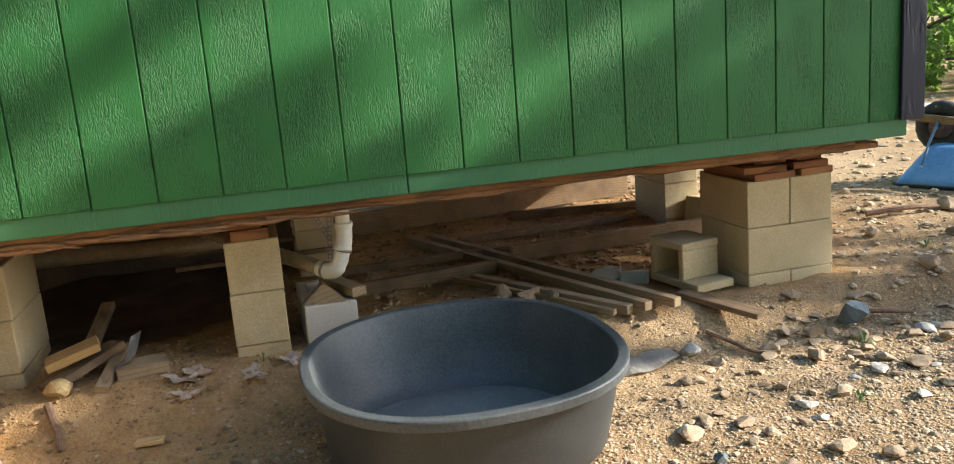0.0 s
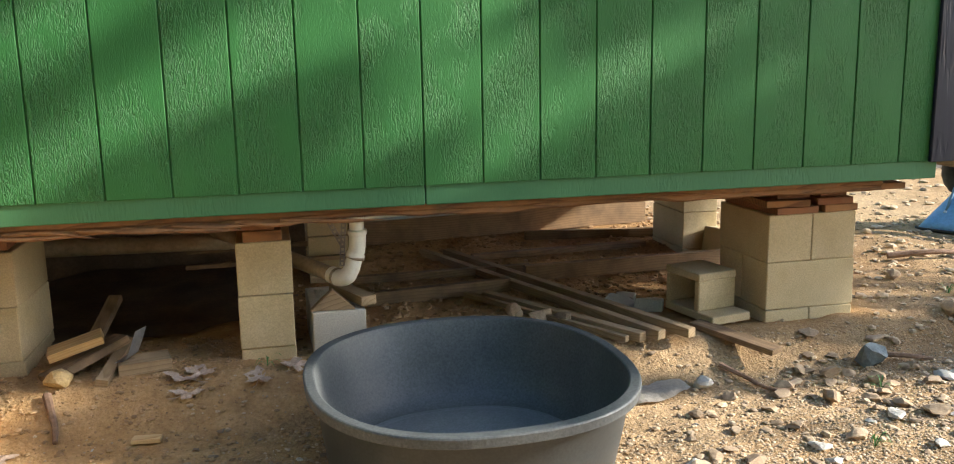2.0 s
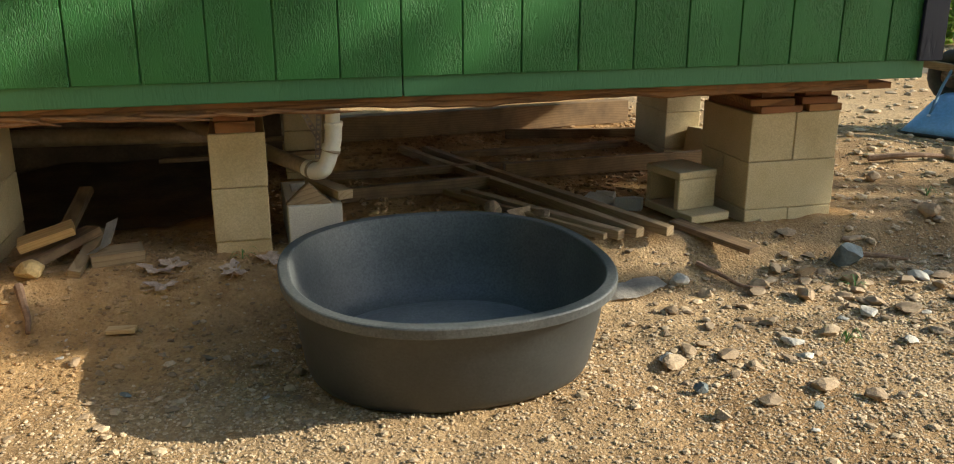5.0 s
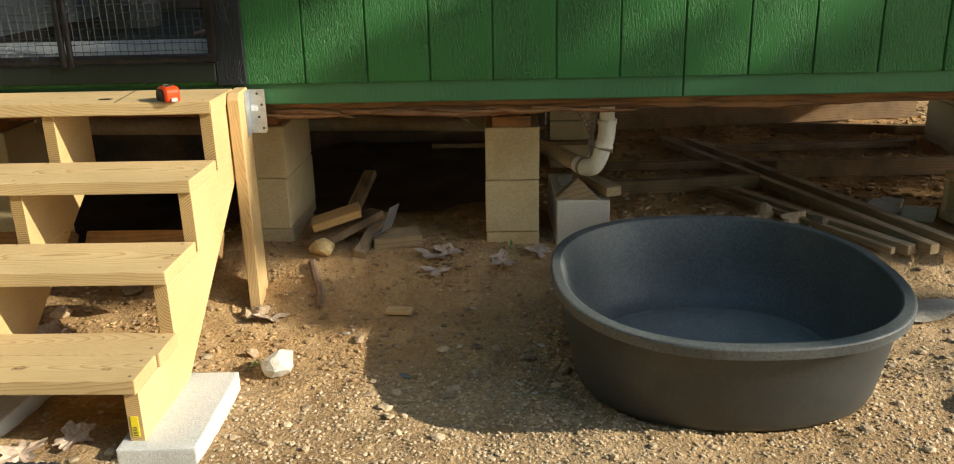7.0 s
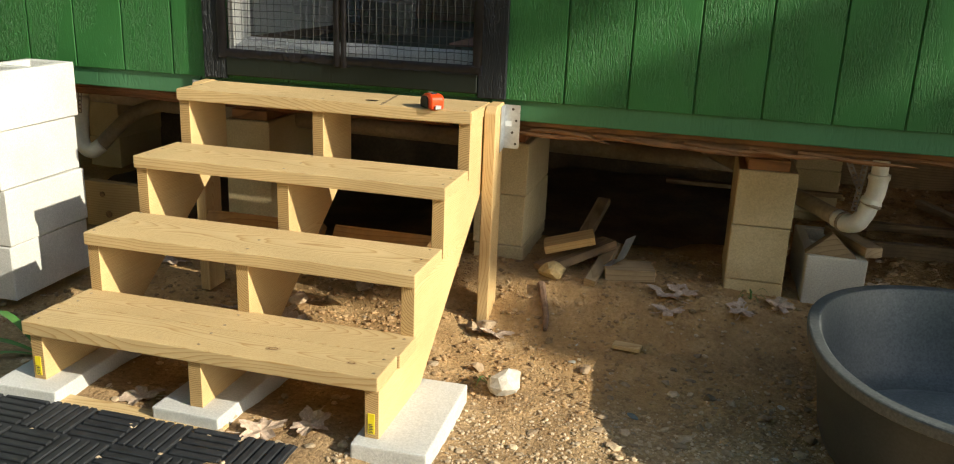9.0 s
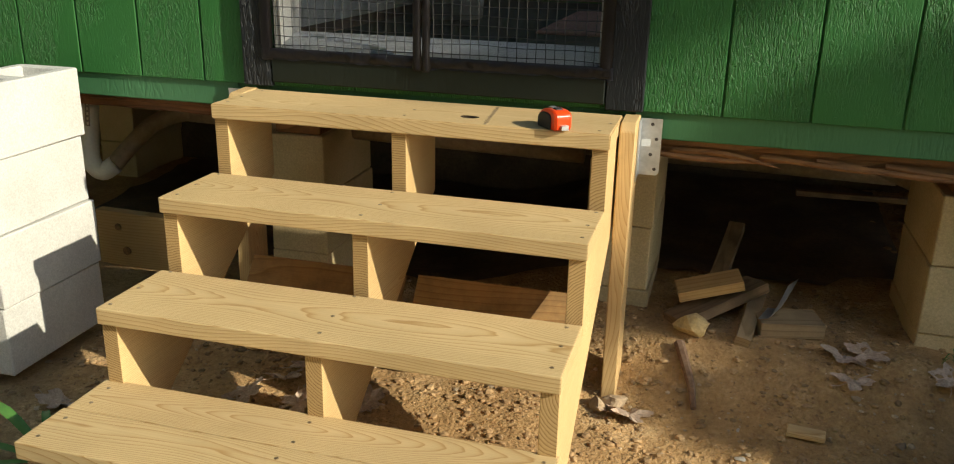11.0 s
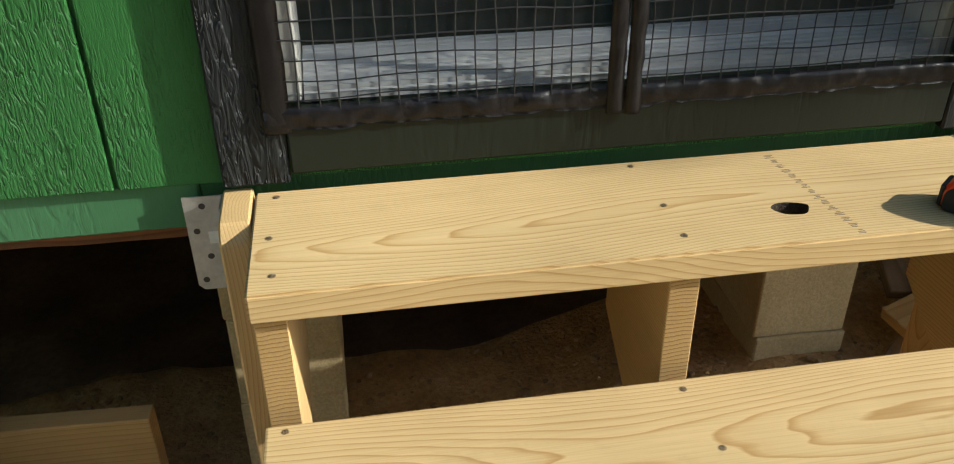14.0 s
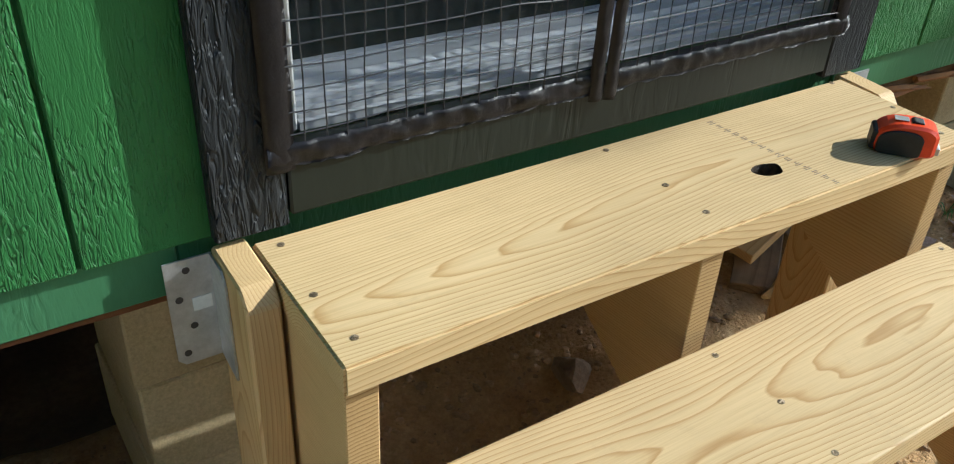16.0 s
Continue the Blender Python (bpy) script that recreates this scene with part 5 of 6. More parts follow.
# added dark ground sheet under the back of the house, deepens the shade
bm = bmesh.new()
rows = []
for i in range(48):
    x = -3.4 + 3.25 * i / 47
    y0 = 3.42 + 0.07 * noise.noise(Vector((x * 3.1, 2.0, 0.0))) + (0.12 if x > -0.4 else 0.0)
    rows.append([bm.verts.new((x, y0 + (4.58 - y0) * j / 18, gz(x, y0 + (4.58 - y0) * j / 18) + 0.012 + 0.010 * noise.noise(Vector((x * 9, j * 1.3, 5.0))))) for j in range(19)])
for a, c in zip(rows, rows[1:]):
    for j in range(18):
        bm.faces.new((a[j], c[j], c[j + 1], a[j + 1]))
tagged(mesh_ob("ground_sheet", bm, M_DARK, True), "added dark sheet on the soil to deepen the shade", "plastic sheet")

# curved pale slab beside the tub
bm = bmesh.new()
rows = []
for i in range(13):
    t = i / 12
    x = 1.07 + 0.27 * t
    y = 2.64 + 0.08 * t ** 1.3
    w = 0.068 * math.sin(math.pi * (0.22 + 0.62 * t)) + 0.008 * noise.noise(Vector((t * 7, 1.0, 2.0)))
    z = gz(x, y) + 0.010 + 0.006 * math.sin(3 * t)
    rows.append([bm.verts.new((x, y - w, z)), bm.verts.new((x - 0.01, y + w, z + 0.008))])
for a, c in zip(rows, rows[1:]):
    bm.faces.new((a[0], c[0], c[1], a[1]))
bmesh.ops.solidify(bm, geom=bm.faces[:], thickness=0.014)
tagged(mesh_ob("stone_slab", bm, M_PALEROCK), "flat pale slab lying on the gravel beside the tub", "slab")


# ---- named stones ----
def stone(x, y, size, seed, mat_=None, label="broken tan rock lying on the dirt", sink=0.35, turn=0.0):
    bm = bmesh.new()
    lumpy(bm, (0, 0, 0), size, seed, 2, 0.2, turn=turn)
    ob = mesh_ob("rock", bm, mat_ or M_ROCK)
    ob.location = (x, y, gz(x, y) + size[2] * (1 - sink))
    return tagged(ob, label, "rock", "loose rocks")


stone(1.066, 1.905, (0.026, 0.02, 0.018), 7, M_BLUEROCK, "small dark slate stone on the gravel")
stone(1.313, 1.727, (0.018, 0.014, 0.014), 8, M_BLUEROCK, "small dark slate stone on the gravel")
stone(2.07, 2.70, (0.062, 0.05, 0.05), 1, M_BLUEROCK, "large blue grey rock lying on the dirt", 0.2)
stone(1.39, 2.70, (0.036, 0.03, 0.03), 2, M_PALEROCK, "pale rock beside the slab")
stone(-0.82, 2.29, (0.05, 0.045, 0.045), 3, M_PALEROCK, "pale angular rock lying beside the stairs", 0.25)
stone(-0.815, 2.95, (0.05, 0.036, 0.036), 4, M_YROCK, "yellowish rock beside the pier", 0.3)
YARD_ROCKS = ((1.88, 2.66, 0.045), (1.8, 2.72, 0.035), (1.66, 2.62, 0.04), (2.0, 2.56, 0.04), (2.2, 2.62, 0.03), (1.45, 2.6, 0.03), (1.75, 2.45, 0.045), (1.95, 2.35, 0.03), (2.25, 2.4, 0.035), (1.25, 2.45, 0.03), (1.5, 1.75, 0.03), (1.05, 1.75, 0.028), (1.2, 1.95, 0.022), (2.6, 2.9, 0.05), (3.0, 3.2, 0.045), (2.7, 3.4, 0.04), (3.3, 3.6, 0.06), (0.95, 3.25, 0.06), (0.86, 3.32, 0.05), (1.02, 3.18, 0.045), (0.78, 3.22, 0.055), (0.9, 3.15, 0.04))
STAIR_ROCKS = ((-0.99, 2.7, 0.035), (-1.03, 2.68, 0.028), (-0.94, 2.42, 0.026), (-0.62, 2.5, 0.022), (-0.25, 2.45, 0.024), (-0.1, 2.36, 0.02), (0.02, 2.3, 0.026), (0.2, 1.6, 0.026), (-2.42, 2.8, 0.04), (-2.3, 2.62, 0.035), (-2.36, 2.52, 0.028), (-2.48, 2.86, 0.05), (-1.35, 3.02, 0.06), (-1.5, 2.9, 0.045), (-1.28, 2.86, 0.05), (-1.7, 2.75, 0.04))
for i, (x, y, s) in enumerate(YARD_ROCKS + STAIR_ROCKS):
    stone(x, y, (s, s * 0.8, s * 0.6), 100 + i, None, turn=i * 1.3)


rnd = random.Random(61)
for i in range(190):
    near = i >= 140
    x, y = (rnd.uniform(-0.75, 0.05), rnd.uniform(2.0, 2.75)) if near else (rnd.uniform(1.05, 2.9), rnd.triangular(1.6, 2.9, 2.65))
    s = rnd.uniform(0.007, 0.017) if near else 0.010 + 0.030 * rnd.random() ** 2
    stone(x, y, (s * 1.25, s * 0.9, s * 0.38), 300 + i, M_PALEROCK if i % 9 == 4 else M_BLUEROCK if i % 31 == 7 else None, "small flat tan rock lying on the dirt", 0.3, rnd.uniform(0, 3))

# the brown chip, twigs, leaves
plank((-0.56, 2.70, gz(-0.53, 2.70) + 0.004), (-0.47, 2.69, gz(-0.5, 2.69) + 0.006), 0.042, 0.014, W_Y, "small flat chip of wood on the dirt", "wood_chip", 0, "wood chips")


def twig(pts, r, label="dry brown twig lying on the dirt"):
    bm = bmesh.new()
    path = smooth_path([(x, y, gz(x, y) + r * 0.9 + d) for x, y, d in pts], 5)
    tube(bm, path, [r * (1 - 0.5 * i / len(path)) for i in range(len(path))], 7)
    return tagged(mesh_ob("twig", bm, M_TWIG), label, "twig", "dry twigs")


twig([(-0.845, 2.90, 0), (-0.82, 2.83, 0.006), (-0.80, 2.78, 0), (-0.79, 2.72, 0)], 0.015)
twig([(1.50, 2.78, 0.01), (1.57, 2.70, 0.014), (1.60, 2.62, 0.008), (1.67, 2.58, 0)], 0.010)
twig([(2.14, 2.74, 0.012), (2.24, 2.69, 0.014), (2.33, 2.67, 0)], 0.012, "weathered grey stick lying among the rocks")
twig([(2.9, 3.7, 0.01), (3.1, 3.62, 0.02), (3.3, 3.6, 0)], 0.018, "weathered grey stick lying on the dirt")


def leaf_mesh(seed):
    """A lobed dry leaf, curled up at its edges."""
    rnd = random.Random(seed)
    bm = bmesh.new()
    n = 44
    c = bm.verts.new((0, 0, 0.004))
    rim = []
    for i in range(n):
        a = 2 * math.pi * i / n
        r = 0.028 + 0.020 * abs(math.cos(2.5 * a)) ** 1.5 + 0.005 * math.sin(11 * a)
        r *= 1.38 * (0.75 + 0.25 * math.cos(a) ** 2)
        mid = bm.verts.new((0.55 * r * math.cos(a), 0.55 * r * math.sin(a), 0.008 + 0.004 * math.sin(3 * a + seed)))
        rim.append((mid, bm.verts.new((r * math.cos(a), r * math.sin(a), 0.010 + rnd.uniform(0, 0.004) + 0.008 * math.sin(2 * a + seed)))))
    for i in range(n):
        a, b2 = rim[i], rim[(i + 1) % n]
        bm.faces.new((c, a[0], b2[0]))
        bm.faces.new((a[0], a[1], b2[1], b2[0]))
    tube(bm, [(-0.02, 0, 0.006), (-0.06, 0.004, 0.004), (-0.085, 0.012, 0.008)], 0.0012, 5)
    return bm


leaf_src = [mesh_ob("dry_leaf", leaf_mesh(s), M_DRYLEAF) for s in (1, 2, 3)]
for o in leaf_src:
    tagged(o, "curled dry brown leaf lying on the ground", "leaf", "dry leaves")
rnd = random.Random(77)
spots = [(-0.17, 2.89), (-0.42, 2.92), (-0.40, 2.86), (-0.36, 2.95), (-1.9, 2.62), (-1.8, 2.5), (-1.86, 2.7), (-1.7, 2.62), (-1.95, 2.5), (-2.3, 2.25), (-2.4, 2.32), (-1.5, 1.86), (-1.62, 1.92), (-1.36, 1.84), (-1.75, 1.9), (-0.95, 2.66), (0.3, 3.2), (-0.05, 2.96), (-1.25, 1.90), (-2.35, 2.95), (-1.62, 2.55), (-1.78, 2.4)]
for i, (x, y) in enumerate(spots):
    m = pose(x, y, gz(x, y) + 0.004, rnd.uniform(-14, 14), rnd.uniform(-14, 14), rnd.uniform(0, 360))
    if i < 3:
        leaf_src[i].matrix_basis = m
    else:
        copy_thing(leaf_src[i % 3], m)

# green plants: broad blades beside the stack, sprigs in the gravel
def blades(name, x, y, items, label):
    th = thing(name, label, "plant", (x, y, gz(x, y)))
    for ang, length, w, lift in items:
        bm = bmesh.new()
        rows = []
        for i in range(10):
            t = i / 9
            r = length * t
            z = lift * math.sin(math.pi * min(1, t * 0.9)) 
            k = w * math.sin(math.pi * (0.12 + 0.86 * t)) * 0.5
            dx, dy = math.cos(ang), math.sin(ang)
            rows.append([bm.verts.new((r * dx - k * dy, r * dy + k * dx, z)), bm.verts.new((r * dx, r * dy, z - k * 0.4)), bm.verts.new((r * dx + k * dy, r * dy - k * dx, z))])
        for a, c in zip(rows, rows[1:]):
            bm.faces.new((a[0], c[0], c[1], a[1]))
            bm.faces.new((a[1], c[1], c[2], a[2]))
        part("blade", bm, M_GRASS, th, "", True)
    return th


blades("green_plant", -2.22, 2.08, [(2.9, 0.34, 0.028, 0.10), (3.5, 0.30, 0.026, 0.06), (2.3, 0.18, 0.02, 0.08), (4.0, 0.24, 0.02, 0.04)], "green plant with long narrow blades beside the stairs")
for x, y in ((-0.87, 2.30), (1.66, 2.1), (1.98, 2.5), (-0.14, 2.98), (2.75, 3.1)):
    rnd = random.Random(int(x * 100 + y * 1000))
    blades("grass_sprig", x, y, [(rnd.uniform(0, 6.28), rnd.uniform(0.03, 0.07), 0.004, rnd.uniform(0.02, 0.05)) for _ in range(9)], "small green grass sprig growing in the dirt")

# ---- rubber mat, board and paver at the foot of the stairs ----
mat_thing = thing("rubber_mat", "black rubber mat with basket weave ribs", "mat", (-1.6, 1.5, -0.14))
bm = bmesh.new()
MZ = -0.122
box(bm, (-2.52, 1.22, MZ - 0.008), (-1.235, 1.80, MZ), 0.002)
under(mat_thing, part("backing", bm, M_RUBBER))
for i in range(9):
    for j in range(4):
        rb = bmesh.new()
        x0_, y0_ = -2.515 + i * 0.1425, 1.225 + j * 0.1435
        for k in range(5):
            o = 0.006 + k * 0.0275
            if (i + j) % 2:
                box(rb, (x0_ + o, y0_ + 0.006, MZ - 0.001), (x0_ + o + 0.020, y0_ + 0.137, MZ + 0.007), 0.002)
            else:
                box(rb, (x0_ + 0.006, y0_ + o, MZ - 0.001), (x0_ + 0.137, y0_ + o + 0.020, MZ + 0.007), 0.002)
        under(mat_thing, part("rib_square", rb, M_RUBBER))
plank((-2.6, 1.822, MZ - 0.03), (-1.45, 1.815, MZ - 0.03), 0.05, 0.032, W_X, "pale board lying along the rubber mat")
bm = bmesh.new()
box(bm, (-1.44, 1.42, MZ - 0.035), (-1.06, 1.82, MZ - 0.004), 0.004)
bmesh.ops.transform(bm, matrix=Matrix.Translation((0, 0, -0.004)), verts=bm.verts[:])
tagged(mesh_ob("paver", bm, M_PINK), "pinkish concrete paver lying beside the mat", "paver")

# ---- overturned wheelbarrow ----
wb = thing("wheelbarrow", "overturned blue wheelbarrow with grey wood handles", "wheelbarrow", (3.47, 4.22, gz(3.56, 4.22) - 0.01))


def loop_at(x0, x1, y0, y1, z, r, n=6):
    """A rounded rectangle, corner by corner."""
    out = []
    for cx_, cy_, a0 in ((x1 - r, y1 - r, 0), (x0 + r, y1 - r, 90), (x0 + r, y0 + r, 180), (x1 - r, y0 + r, 270)):
        out += [(cx_ + r * math.cos(radians(a0 + 90 * k / n)), cy_ + r * math.sin(radians(a0 + 90 * k / n)), z) for k in range(n + 1)]
    return out


TRAY = ((0.0, 0.98, 0.0, 0.70, 0.012, 0.06), (0.02, 0.95, 0.03, 0.67, 0.05, 0.07), (0.10, 0.80, 0.17, 0.54, 0.205, 0.10), (0.13, 0.77, 0.20, 0.51, 0.232, 0.11), (0.18, 0.72, 0.25, 0.46, 0.240, 0.09))
bm = bmesh.new()
rings = [[bm.verts.new(p) for p in loop_at(*row)] for row in TRAY]
for a, b in zip(rings, rings[1:]):
    for k in range(len(a)):
        bm.faces.new((a[k], a[(k + 1) % len(a)], b[(k + 1) % len(a)], b[k]))
bm.faces.new(rings[-1])
bmesh.ops.recalc_face_normals(bm, faces=bm.faces[:])
bmesh.ops.solidify(bm, geom=bm.faces[:], thickness=0.003)
part("tray", bm, M_BLUE, wb, "blue painted steel tray", True)
bm = bmesh.new()
edge = loop_at(-0.008, 0.988, -0.008, 0.708, 0.010, 0.066)
tube(bm, edge + edge[:1], 0.010, 8, False)
part("tray_rim", bm, M_RUBBER, wb, "dark rolled rim", True)
for p, q in (((-0.03, 0.30, 0.405), (1.15, 0.28, 0.30)), ((-0.03, 0.44, 0.405), (1.15, 0.50, 0.30))):
    bm = bmesh.new()
    v = Vector(q) - Vector(p)
    box(bm, (-0.02, 0, -0.024), (0.02, v.length, 0.024), 0.006, Matrix.Translation(p) @ v.to_track_quat("Y", "Z").to_matrix().to_4x4(), 2)
    part("handle", bm, W_OLDX, wb, "weathered grey wood handle")
for x in (0.14, 0.36):
    for y0, y1 in ((0.10, 0.29), (0.60, 0.46)):
        bm = bmesh.new()
        tube(bm, smooth_path([(x, y0, 0.115), (x + 0.005, (y0 + y1) / 2, 0.26), (x + 0.02, y1, 0.385)], 4), 0.009, 10)
        br = part("brace", bm, M_BLUEGREY, wb, "blue grey metal brace", True)
        bm = bmesh.new()
        tube(bm, [(x, y0 - 0.012, 0.108), (x, y0 - 0.004, 0.118)], 0.012, 8)
        part("bolt", bm, M_STEEL, br)
wheel = bmesh.new()
R, r_ = 0.115, 0.050
for i in range(36):
    for j in range(12):
        a, b_ = 2 * math.pi * i / 36, 2 * math.pi * j / 12
        rr = R + r_ * math.cos(b_) + (0.004 if i % 2 and math.cos(b_) > 0.5 else 0)
        wheel.verts.new((rr * math.cos(a), r_ * 0.95 * math.sin(b_), rr * math.sin(a)))
wheel.verts.ensure_lookup_table()
for i in range(36):
    for j in range(12):
        wheel.faces.new([wheel.verts[k] for k in (i * 12 + j, ((i + 1) % 36) * 12 + j, ((i + 1) % 36) * 12 + (j + 1) % 12, i * 12 + (j + 1) % 12)])
bmesh.ops.recalc_face_normals(wheel, faces=wheel.faces[:])
tyre = part("wheel", wheel, M_TYRE, wb, "dusty black rubber tyre", True)
tyre.location = (0.15, 0.37, 0.335)
bm = bmesh.new()
tube(bm, [(0, -0.036, 0), (0, -0.012, 0), (0, 0.012, 0), (0, 0.036, 0)], [0.072, 0.045, 0.045, 0.072], 24)
part("rim", bm, M_STRAP, tyre, "dusty brown steel rim", True)
bm = bmesh.new()
tube(bm, [(0, -0.10, 0), (0, 0.10, 0)], 0.009, 8)
part("axle", bm, M_STEEL, tyre)
wb.rotation_euler = (0, 0, radians(-63))
wb.scale = (0.92, 0.92, 0.92)

# pale concrete slab edge and boards at the far end of the yard
bm = bmesh.new()
box(bm, (0, 0, 0), (2.6, 0.9, 0.10), 0.012, None, 2)
for v in bm.verts:
    v.co += noise.noise_vector(v.co * 6) * 0.012
ob = mesh_ob("slab", bm, M_PALEROCK)
ob.matrix_basis = pose(4.55, 6.55, gz(5.0, 6.7) - 0.02, 0, 0, -20)
tagged(ob, "pale weathered concrete slab at the end of the yard", "slab")

# ---- gravel and pebbles ----
def pebbles(name, count, area, size, seed, label, keep=None, mat_=None):
    rng = np.random.default_rng(seed)
    t = (1 + 5 ** 0.5) / 2
    base = np.array([(-1, t, 0), (1, t, 0), (-1, -t, 0), (1, -t, 0), (0, -1, t), (0, 1, t), (0, -1, -t), (0, 1, -t), (t, 0, -1), (t, 0, 1), (-t, 0, -1), (-t, 0, 1)]) / 1.9
    tri = np.array([(0, 11, 5), (0, 5, 1), (0, 1, 7), (0, 7, 10), (0, 10, 11), (1, 5, 9), (5, 11, 4), (11, 10, 2), (10, 7, 6), (7, 1, 8), (3, 9, 4), (3, 4, 2), (3, 2, 6), (3, 6, 8), (3, 8, 9), (4, 9, 5), (2, 4, 11), (6, 2, 10), (8, 6, 7), (9, 8, 1)])
    x = rng.uniform(area[0], area[1], count * 3)
    y = rng.uniform(area[2], area[3], count * 3)
    if keep is not None:
        k = rng.random(count * 3) < keep(x, y)
        x, y = x[k], y[k]
    x, y = x[:count], y[:count]
    n = len(x)
    s = size[0] + (size[1] - size[0]) * rng.random(n) ** 3.2
    shape = s[:, None] * rng.uniform(0.65, 1.25, (n, 3)) * np.array([1, 0.9, 0.50])
    jit = base[None] * (1 + 0.28 * (rng.random((n, 12, 1)) - 0.5)) * shape[:, None]
    a = rng.uniform(0, 6.283, n)
    c, q = np.cos(a)[:, None], np.sin(a)[:, None]
    px = jit[..., 0] * c - jit[..., 1] * q + x[:, None]
    py = jit[..., 0] * q + jit[..., 1] * c + y[:, None]
    pz = jit[..., 2] + (ground_z(x, y) + s * 0.22)[:, None]
    v = np.stack([px, py, pz], -1).reshape(-1, 3)
    f = (tri[None] + 12 * np.arange(n)[:, None, None]).reshape(-1, 3)
    me = bpy.data.meshes.new(name)
    me.from_pydata(v.tolist(), [], f.tolist())
    me.materials.append(mat_ or M_GRAVEL)
    return tagged(new(name, me), label, "gravel", kind="stuff")


def gravel_density(x, y):
    d = 0.03 + 0.9 * sstep(2.42 + 0.40 * sstep(-0.55, 0.05, x), 1.95, y - 0.10 * x) * (0.35 + 1.3 * np.clip(value_noise(x, y, 1.6, 21) + 0.45, 0, 1))
    d = d * np.where((x < -1.1) & (y > 1.9), 0.3, 1.0)
    return np.clip(d, 0, 1)


def yard_density(x, y):
    d = 0.25 + 0.9 * np.clip(value_noise(x, y, 0.9, 22) + 0.35, 0, 1) + 0.5 * sstep(0.9, 1.6, x)
    d = d * np.where((y > 2.85) & (x < 2.3), 0.22, 1.0)
    d = d * np.where((y > 2.3) & (x < -0.40), 0.16, 1.0)
    d = d * np.where((y > 3.0) & (x < 2.3), 0.3, 1.0)
    return np.clip(d, 0, 1)


pebbles("fine_gravel", 42000, (-1.15, 2.6, 1.35, 2.95), (0.0020, 0.0078), 31, "fine tan gravel strewn over the dirt", gravel_density)
pebbles("gravel", 5200, (-2.7, 4.4, 1.3, 4.6), (0.003, 0.019), 32, "tan and brown pebbles scattered over the yard", yard_density)
pebbles("far_gravel", 2600, (2.2, 7.5, 2.6, 8.0), (0.008, 0.04), 33, "tan stones scattered over the far yard")
pebbles("near_gravel", 6000, (-2.2, 3.4, -0.9, 1.5), (0.003, 0.011), 34, "fine tan gravel strewn over the near yard")
pebbles("clod_crumbs", 9000, (-2.6, 1.0, 2.2, 3.4), (0.003, 0.014), 35, "crumbs of dry earth along the bank", None, M_CRUMB)
pebbles("house_crumbs", 6000, (-0.2, 2.4, 3.3, 5.4), (0.005, 0.022), 36, "clods of brown earth under the house", None, M_CRUMB)


# ---- trees ----
def leaves_mesh(name, centres, radii, per, size, seed, material):
    rng = np.random.default_rng(seed)
    cs = np.repeat(np.asarray(centres), per, 0)
    rs = np.repeat(np.asarray(radii), per)
    n = len(cs)
    d = rng.normal(size=(n, 3))
    d /= np.linalg.norm(d, axis=1)[:, None]
    p = cs + d * (rs * rng.random(n) ** 0.45)[:, None] * np.array([1, 1, 0.75])
    u = rng.normal(size=(n, 3))
    u /= np.linalg.norm(u, axis=1)[:, None]
    w = np.cross(u, rng.normal(size=(n, 3)))
    w /= np.linalg.norm(w, axis=1)[:, None]
    L = size * rng.uniform(0.6, 1.3, n)[:, None]
    v = np.stack([p - u * L * 0.5, p + w * L * 0.26, p + u * L * 0.5, p - w * L * 0.26], 1).reshape(-1, 3)
    f = (np.arange(n)[:, None] * 4 + np.arange(4)[None]).tolist()
    me = bpy.data.meshes.new(name)
    me.from_pydata(v.tolist(), [], f)
    me.materials.append(material)
    return new(name, me)


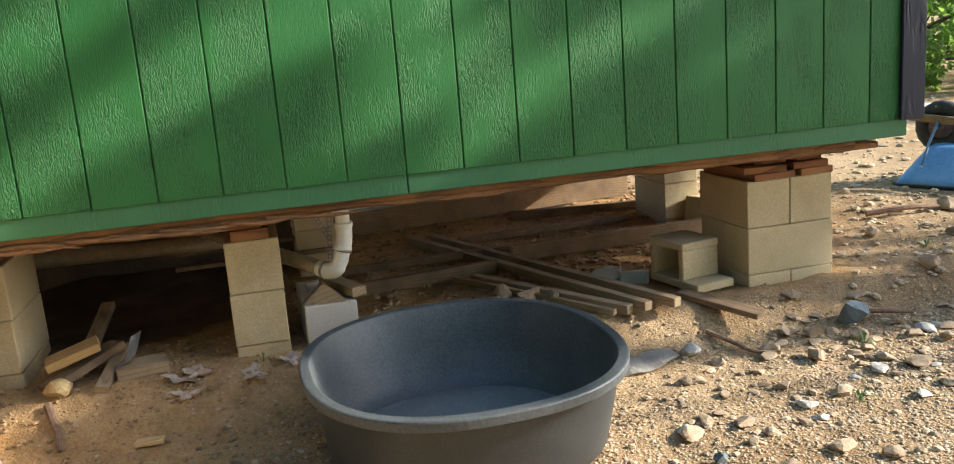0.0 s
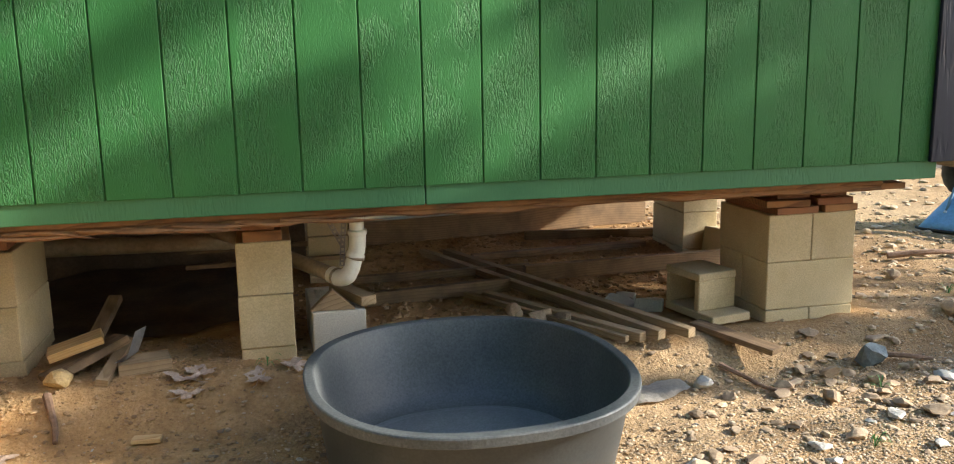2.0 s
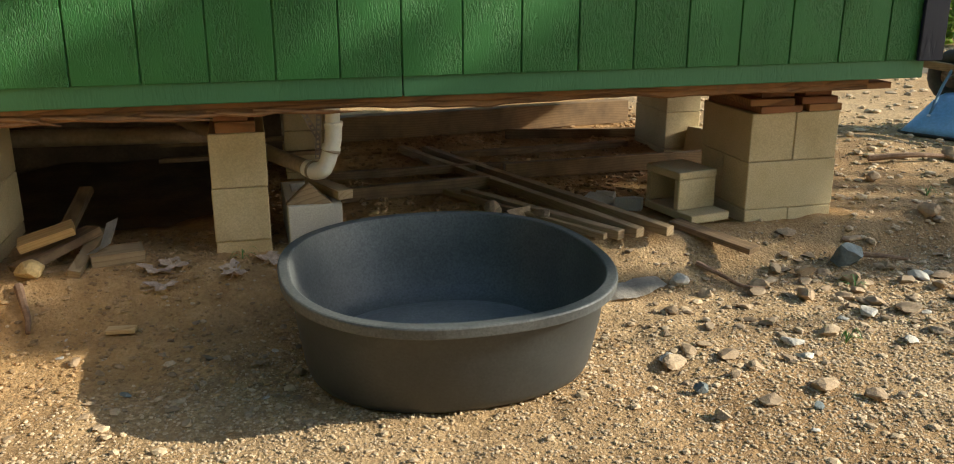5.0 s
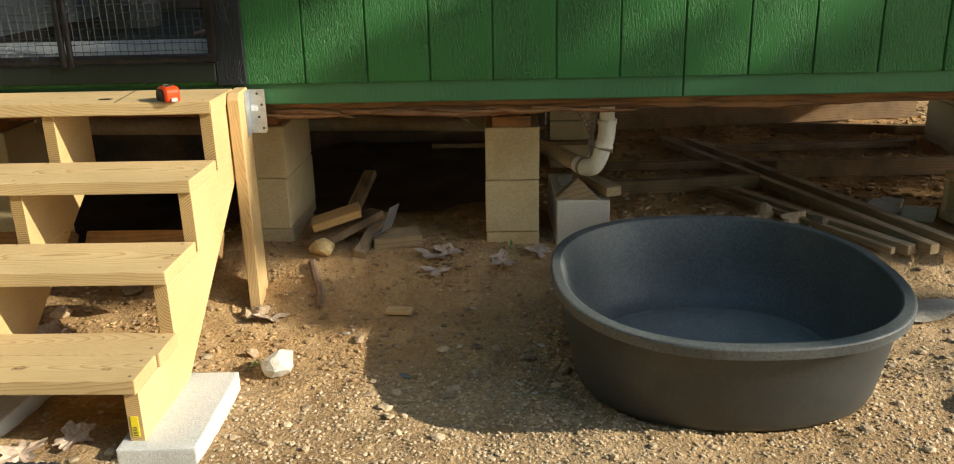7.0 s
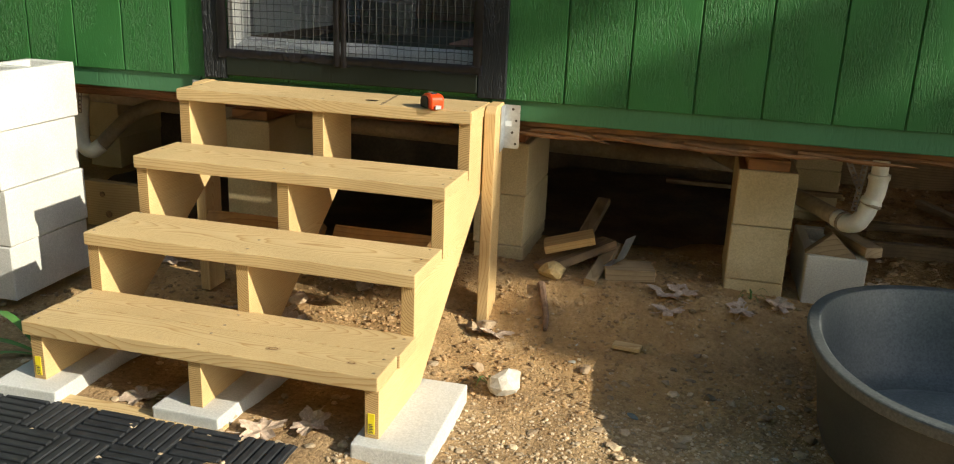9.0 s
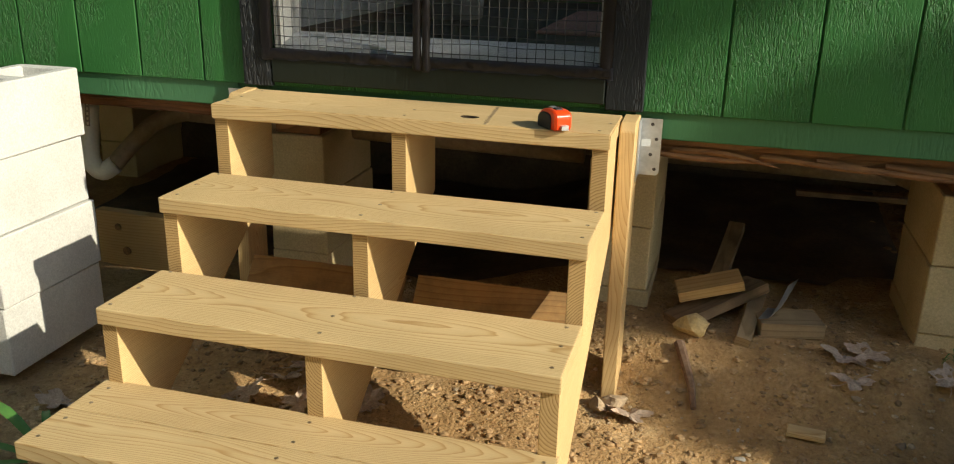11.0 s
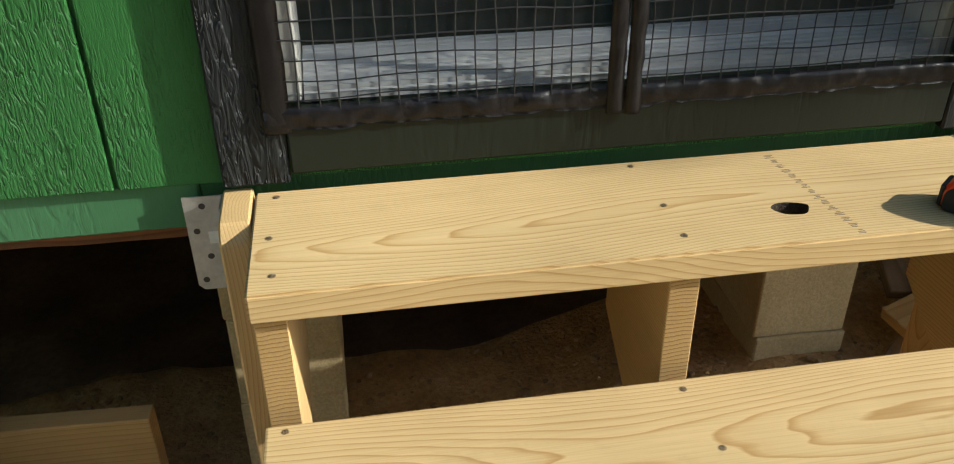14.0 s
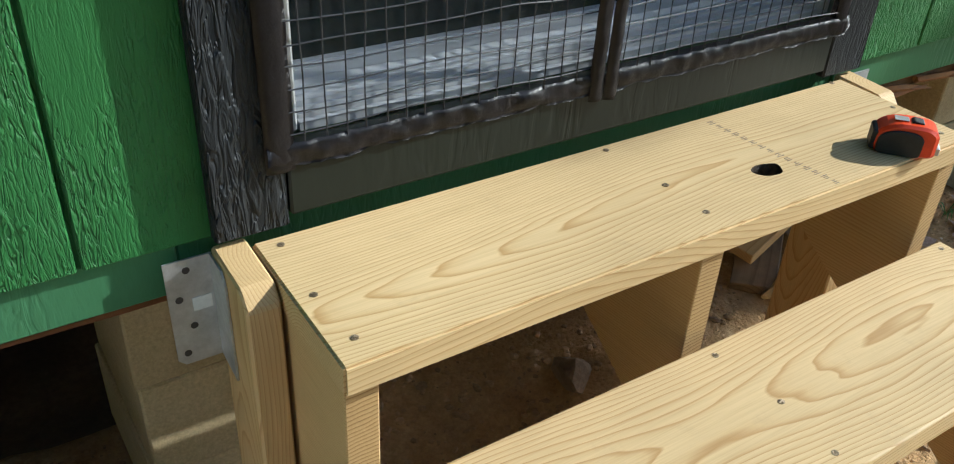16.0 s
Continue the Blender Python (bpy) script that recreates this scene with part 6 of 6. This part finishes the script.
def tree(x, y, height, spread, seed, label, clumps=46, per=70, leaf=0.13, low=0.25):
    rnd = random.Random(seed)
    z0 = gz(x, y)
    th = thing("tree", label, "tree", (x, y, z0), "trees round the yard")
    bm = bmesh.new()
    lean = Vector((rnd.uniform(-0.05, 0.05), rnd.uniform(-0.05, 0.05), 0))
    r0 = height * 0.018 + 0.03
    trunk_pts = smooth_path([Vector((0, 0, -0.1)), lean * height * 0.3 + Vector((0, 0, height * 0.35)), lean * height * 0.8 + Vector((rnd.uniform(-0.2, 0.2), 0, height * 0.7)), lean * height + Vector((0, 0, height * 0.95))], 5)
    tube(bm, trunk_pts, [r0 * (1 - 0.85 * i / len(trunk_pts)) for i in range(len(trunk_pts))], 9)
    centres, radii = [], []
    for k in range(clumps):
        h = height * (low + (1.0 - low) * rnd.random() ** 0.85)
        f = (h / height - low) / (1 - low)
        reach = spread * (0.35 + 0.85 * math.sin(math.pi * min(0.97, 0.18 + 0.8 * f))) * rnd.uniform(0.35, 1.0)
        a = rnd.uniform(0, 6.283)
        c = Vector((reach * math.cos(a), reach * math.sin(a), h))
        centres.append(c)
        radii.append(spread * rnd.uniform(0.16, 0.30))
        if k % 3 == 0:
            s = Vector((lean.x * h, lean.y * h, max(0.2, h - reach * 0.5)))
            tube(bm, smooth_path([s, s.lerp(c, 0.5) + Vector((0, 0, 0.05 * height * rnd.random())), c], 3), [r0 * 0.35, r0 * 0.3, r0 * 0.26, r0 * 0.22, r0 * 0.16, r0 * 0.1, r0 * 0.05], 5)
    part("trunk", bm, M_BARK, th, "rough brown trunk with limbs", True)
    cr = leaves_mesh("crown", [tuple(c) for c in centres], radii, per, leaf, seed, M_LEAF)
    cr.parent = th
    tagged(cr, "loose green leaf crown")
    return th


# trees behind the yard
for i, (x, y, h, s) in enumerate(((7.6, 9.6, 6.0, 2.2), (9.8, 9.0, 7.0, 2.6), (11.8, 13.0, 8.5, 3.0), (8.2, 13.5, 8.0, 3.0), (14.0, 10.0, 8.0, 3.0), (5.5, 13.5, 8.0, 3.0), (2.5, 15.0, 9.0, 3.2), (16.5, 16.0, 10.0, 3.6), (11.0, 18.0, 10.0, 3.6), (-1.5, 14.0, 9.0, 3.2), (20.0, 21.0, 12.0, 4.2), (-6.0, 13.0, 9.0, 3.2))):
    tree(x, y, h, s, 50 + i, "leafy green tree at the edge of the yard", 50, 75, 0.16, 0.12)
for i, (x, y) in enumerate(((6.6, 8.6), (7.6, 8.0), (8.6, 8.4), (9.6, 7.6), (6.0, 10.2), (8.9, 10.3), (4.4, 9.8), (2.5, 10.0))):
    tree(x, y, 1.7, 0.9, 80 + i, "low leafy bush at the edge of the yard", 26, 80, 0.10, 0.05)

# unseen woods added on the near side to hold back low sky light
for i in range(13):
    a = radians(158 + 12.2 * i)
    rnd = random.Random(400 + i)
    d = rnd.uniform(8.5, 12.0)
    tree(-0.6 + d * math.cos(a), 2.0 + d * math.sin(a), rnd.uniform(7.0, 9.5), rnd.uniform(2.2, 2.9), 120 + i, "unseen leafy tree added to block low sky light", 90, 90, 0.26, 0.08)

# unseen tree added on the sunny side: its crown is shaped to dapple light
side = Vector((-SUN.y, SUN.x, 0)).normalized()
rise = side.cross(SUN) * -1
if rise.z < 0:
    rise = -rise
sun_tree = thing("tree", "unseen tall tree added on the sunny side to dapple light", "tree", (12.0, 0.2, gz(12.0, 0.2)), "trees round the yard")
rnd = random.Random(5)
# gaps left where sun patches should fall: across, up, half width, half height
SUN_GAPS = ((2.18, -0.02, 0.09, 0.06), (2.10, -0.08, 0.09, 0.06), (2.03, -0.14, 0.09, 0.06), (2.92, 0.68, 0.08, 0.07), (2.13, 0.47, 0.21, 0.15), (2.56, 0.72, 0.07, 0.06), (2.36, 0.62, 0.06, 0.05), (1.72, 0.34, 0.36, 0.26), (1.93, -0.06, 0.13, 0.09), (2.12, -0.24, 0.13, 0.11), (2.75, -0.55, 0.35, 0.13), (3.25, -0.75, 0.35, 0.18), (2.20, -0.52, 0.3, 0.12), (3.7, -1.2, 0.5, 0.3),
        (2.86, 0.92, 0.09, 0.06), (3.05, 0.72, 0.10, 0.05), (2.56, 1.66, 0.06, 0.10), (2.70, 1.38, 0.045, 0.10), (2.52, 1.27, 0.05, 0.07), (3.22, 0.42, 0.10, 0.05), (2.95, -0.36, 0.26, 0.10), (3.38, -0.60, 0.30, 0.12), (3.60, -0.38, 0.12, 0.05), (3.92, -0.28, 0.10, 0.04), (4.26, -0.98, 0.35, 0.12), (4.95, -1.11, 0.40, 0.14))
centres, radii = [], []
for _ in range(30000):
    if len(centres) >= 1500:
        break
    u, v, d = rnd.uniform(1.2, 5.2), rnd.uniform(-2.2, 3.4), rnd.uniform(9.0, 13.0)
    r = rnd.uniform(0.07, 0.17)
    # the crown is open towards the stairs, and looser low down
    if u < 2.42 and v > 0.60:
        continue
    if any(((u - a) / (p + r * 0.6)) ** 2 + ((v - b) / (q + r * 0.6)) ** 2 < 1 for a, b, p, q in SUN_GAPS):
        continue
    if v < -0.42 and rnd.random() < 0.94:
        continue
    loose = 0.18 if v < 0.0 or (u < 1.95 and v < 0.6) else -0.16
    # clumps kept dense where shade should fall
    thick = (1.92 < u < 3.0 and -0.02 < v < 0.38) or (2.28 < u < 2.78 and 0.3 < v < 0.66) or (2.54 < u < 2.75 and 0.84 < v < 1.48)
    if 2.05 < u < 2.45 and 0.22 < v < 0.38 and rnd.random() < 0.55:
        continue
    if not thick and noise.noise(Vector((u * 2.1, v * 2.1, 4.0))) < loose:
        continue
    centres.append(side * u + rise * v + SUN * d)
    radii.append(r)
off = Vector(sun_tree.location)
cr = leaves_mesh("crown", [tuple(c - off) for c in centres], radii, 60, 0.10, 9, M_LEAF)
cr.parent = sun_tree
tagged(cr, "loose green leaf crown")
bm = bmesh.new()
trunk_top = Vector((11.2, 0.4, 8.0)) - off
tube(bm, smooth_path([(0, 0, -0.1), (0.1, 0.1, 3.0), (-0.2, 0.1, 6.0), tuple(trunk_top)], 5), [0.20 - 0.009 * i for i in range(16)], 10)
for c in centres[::20]:
    q = c - off
    s = Vector((0.0, 0.1, max(1.5, q.z - 1.5)))
    tube(bm, smooth_path([s, s.lerp(q, 0.5) + Vector((0, 0, 0.2)), q], 3), [0.035, 0.03, 0.025, 0.02, 0.016, 0.01, 0.006], 5)
part("trunk", bm, M_BARK, sun_tree, "rough brown trunk with limbs", True)
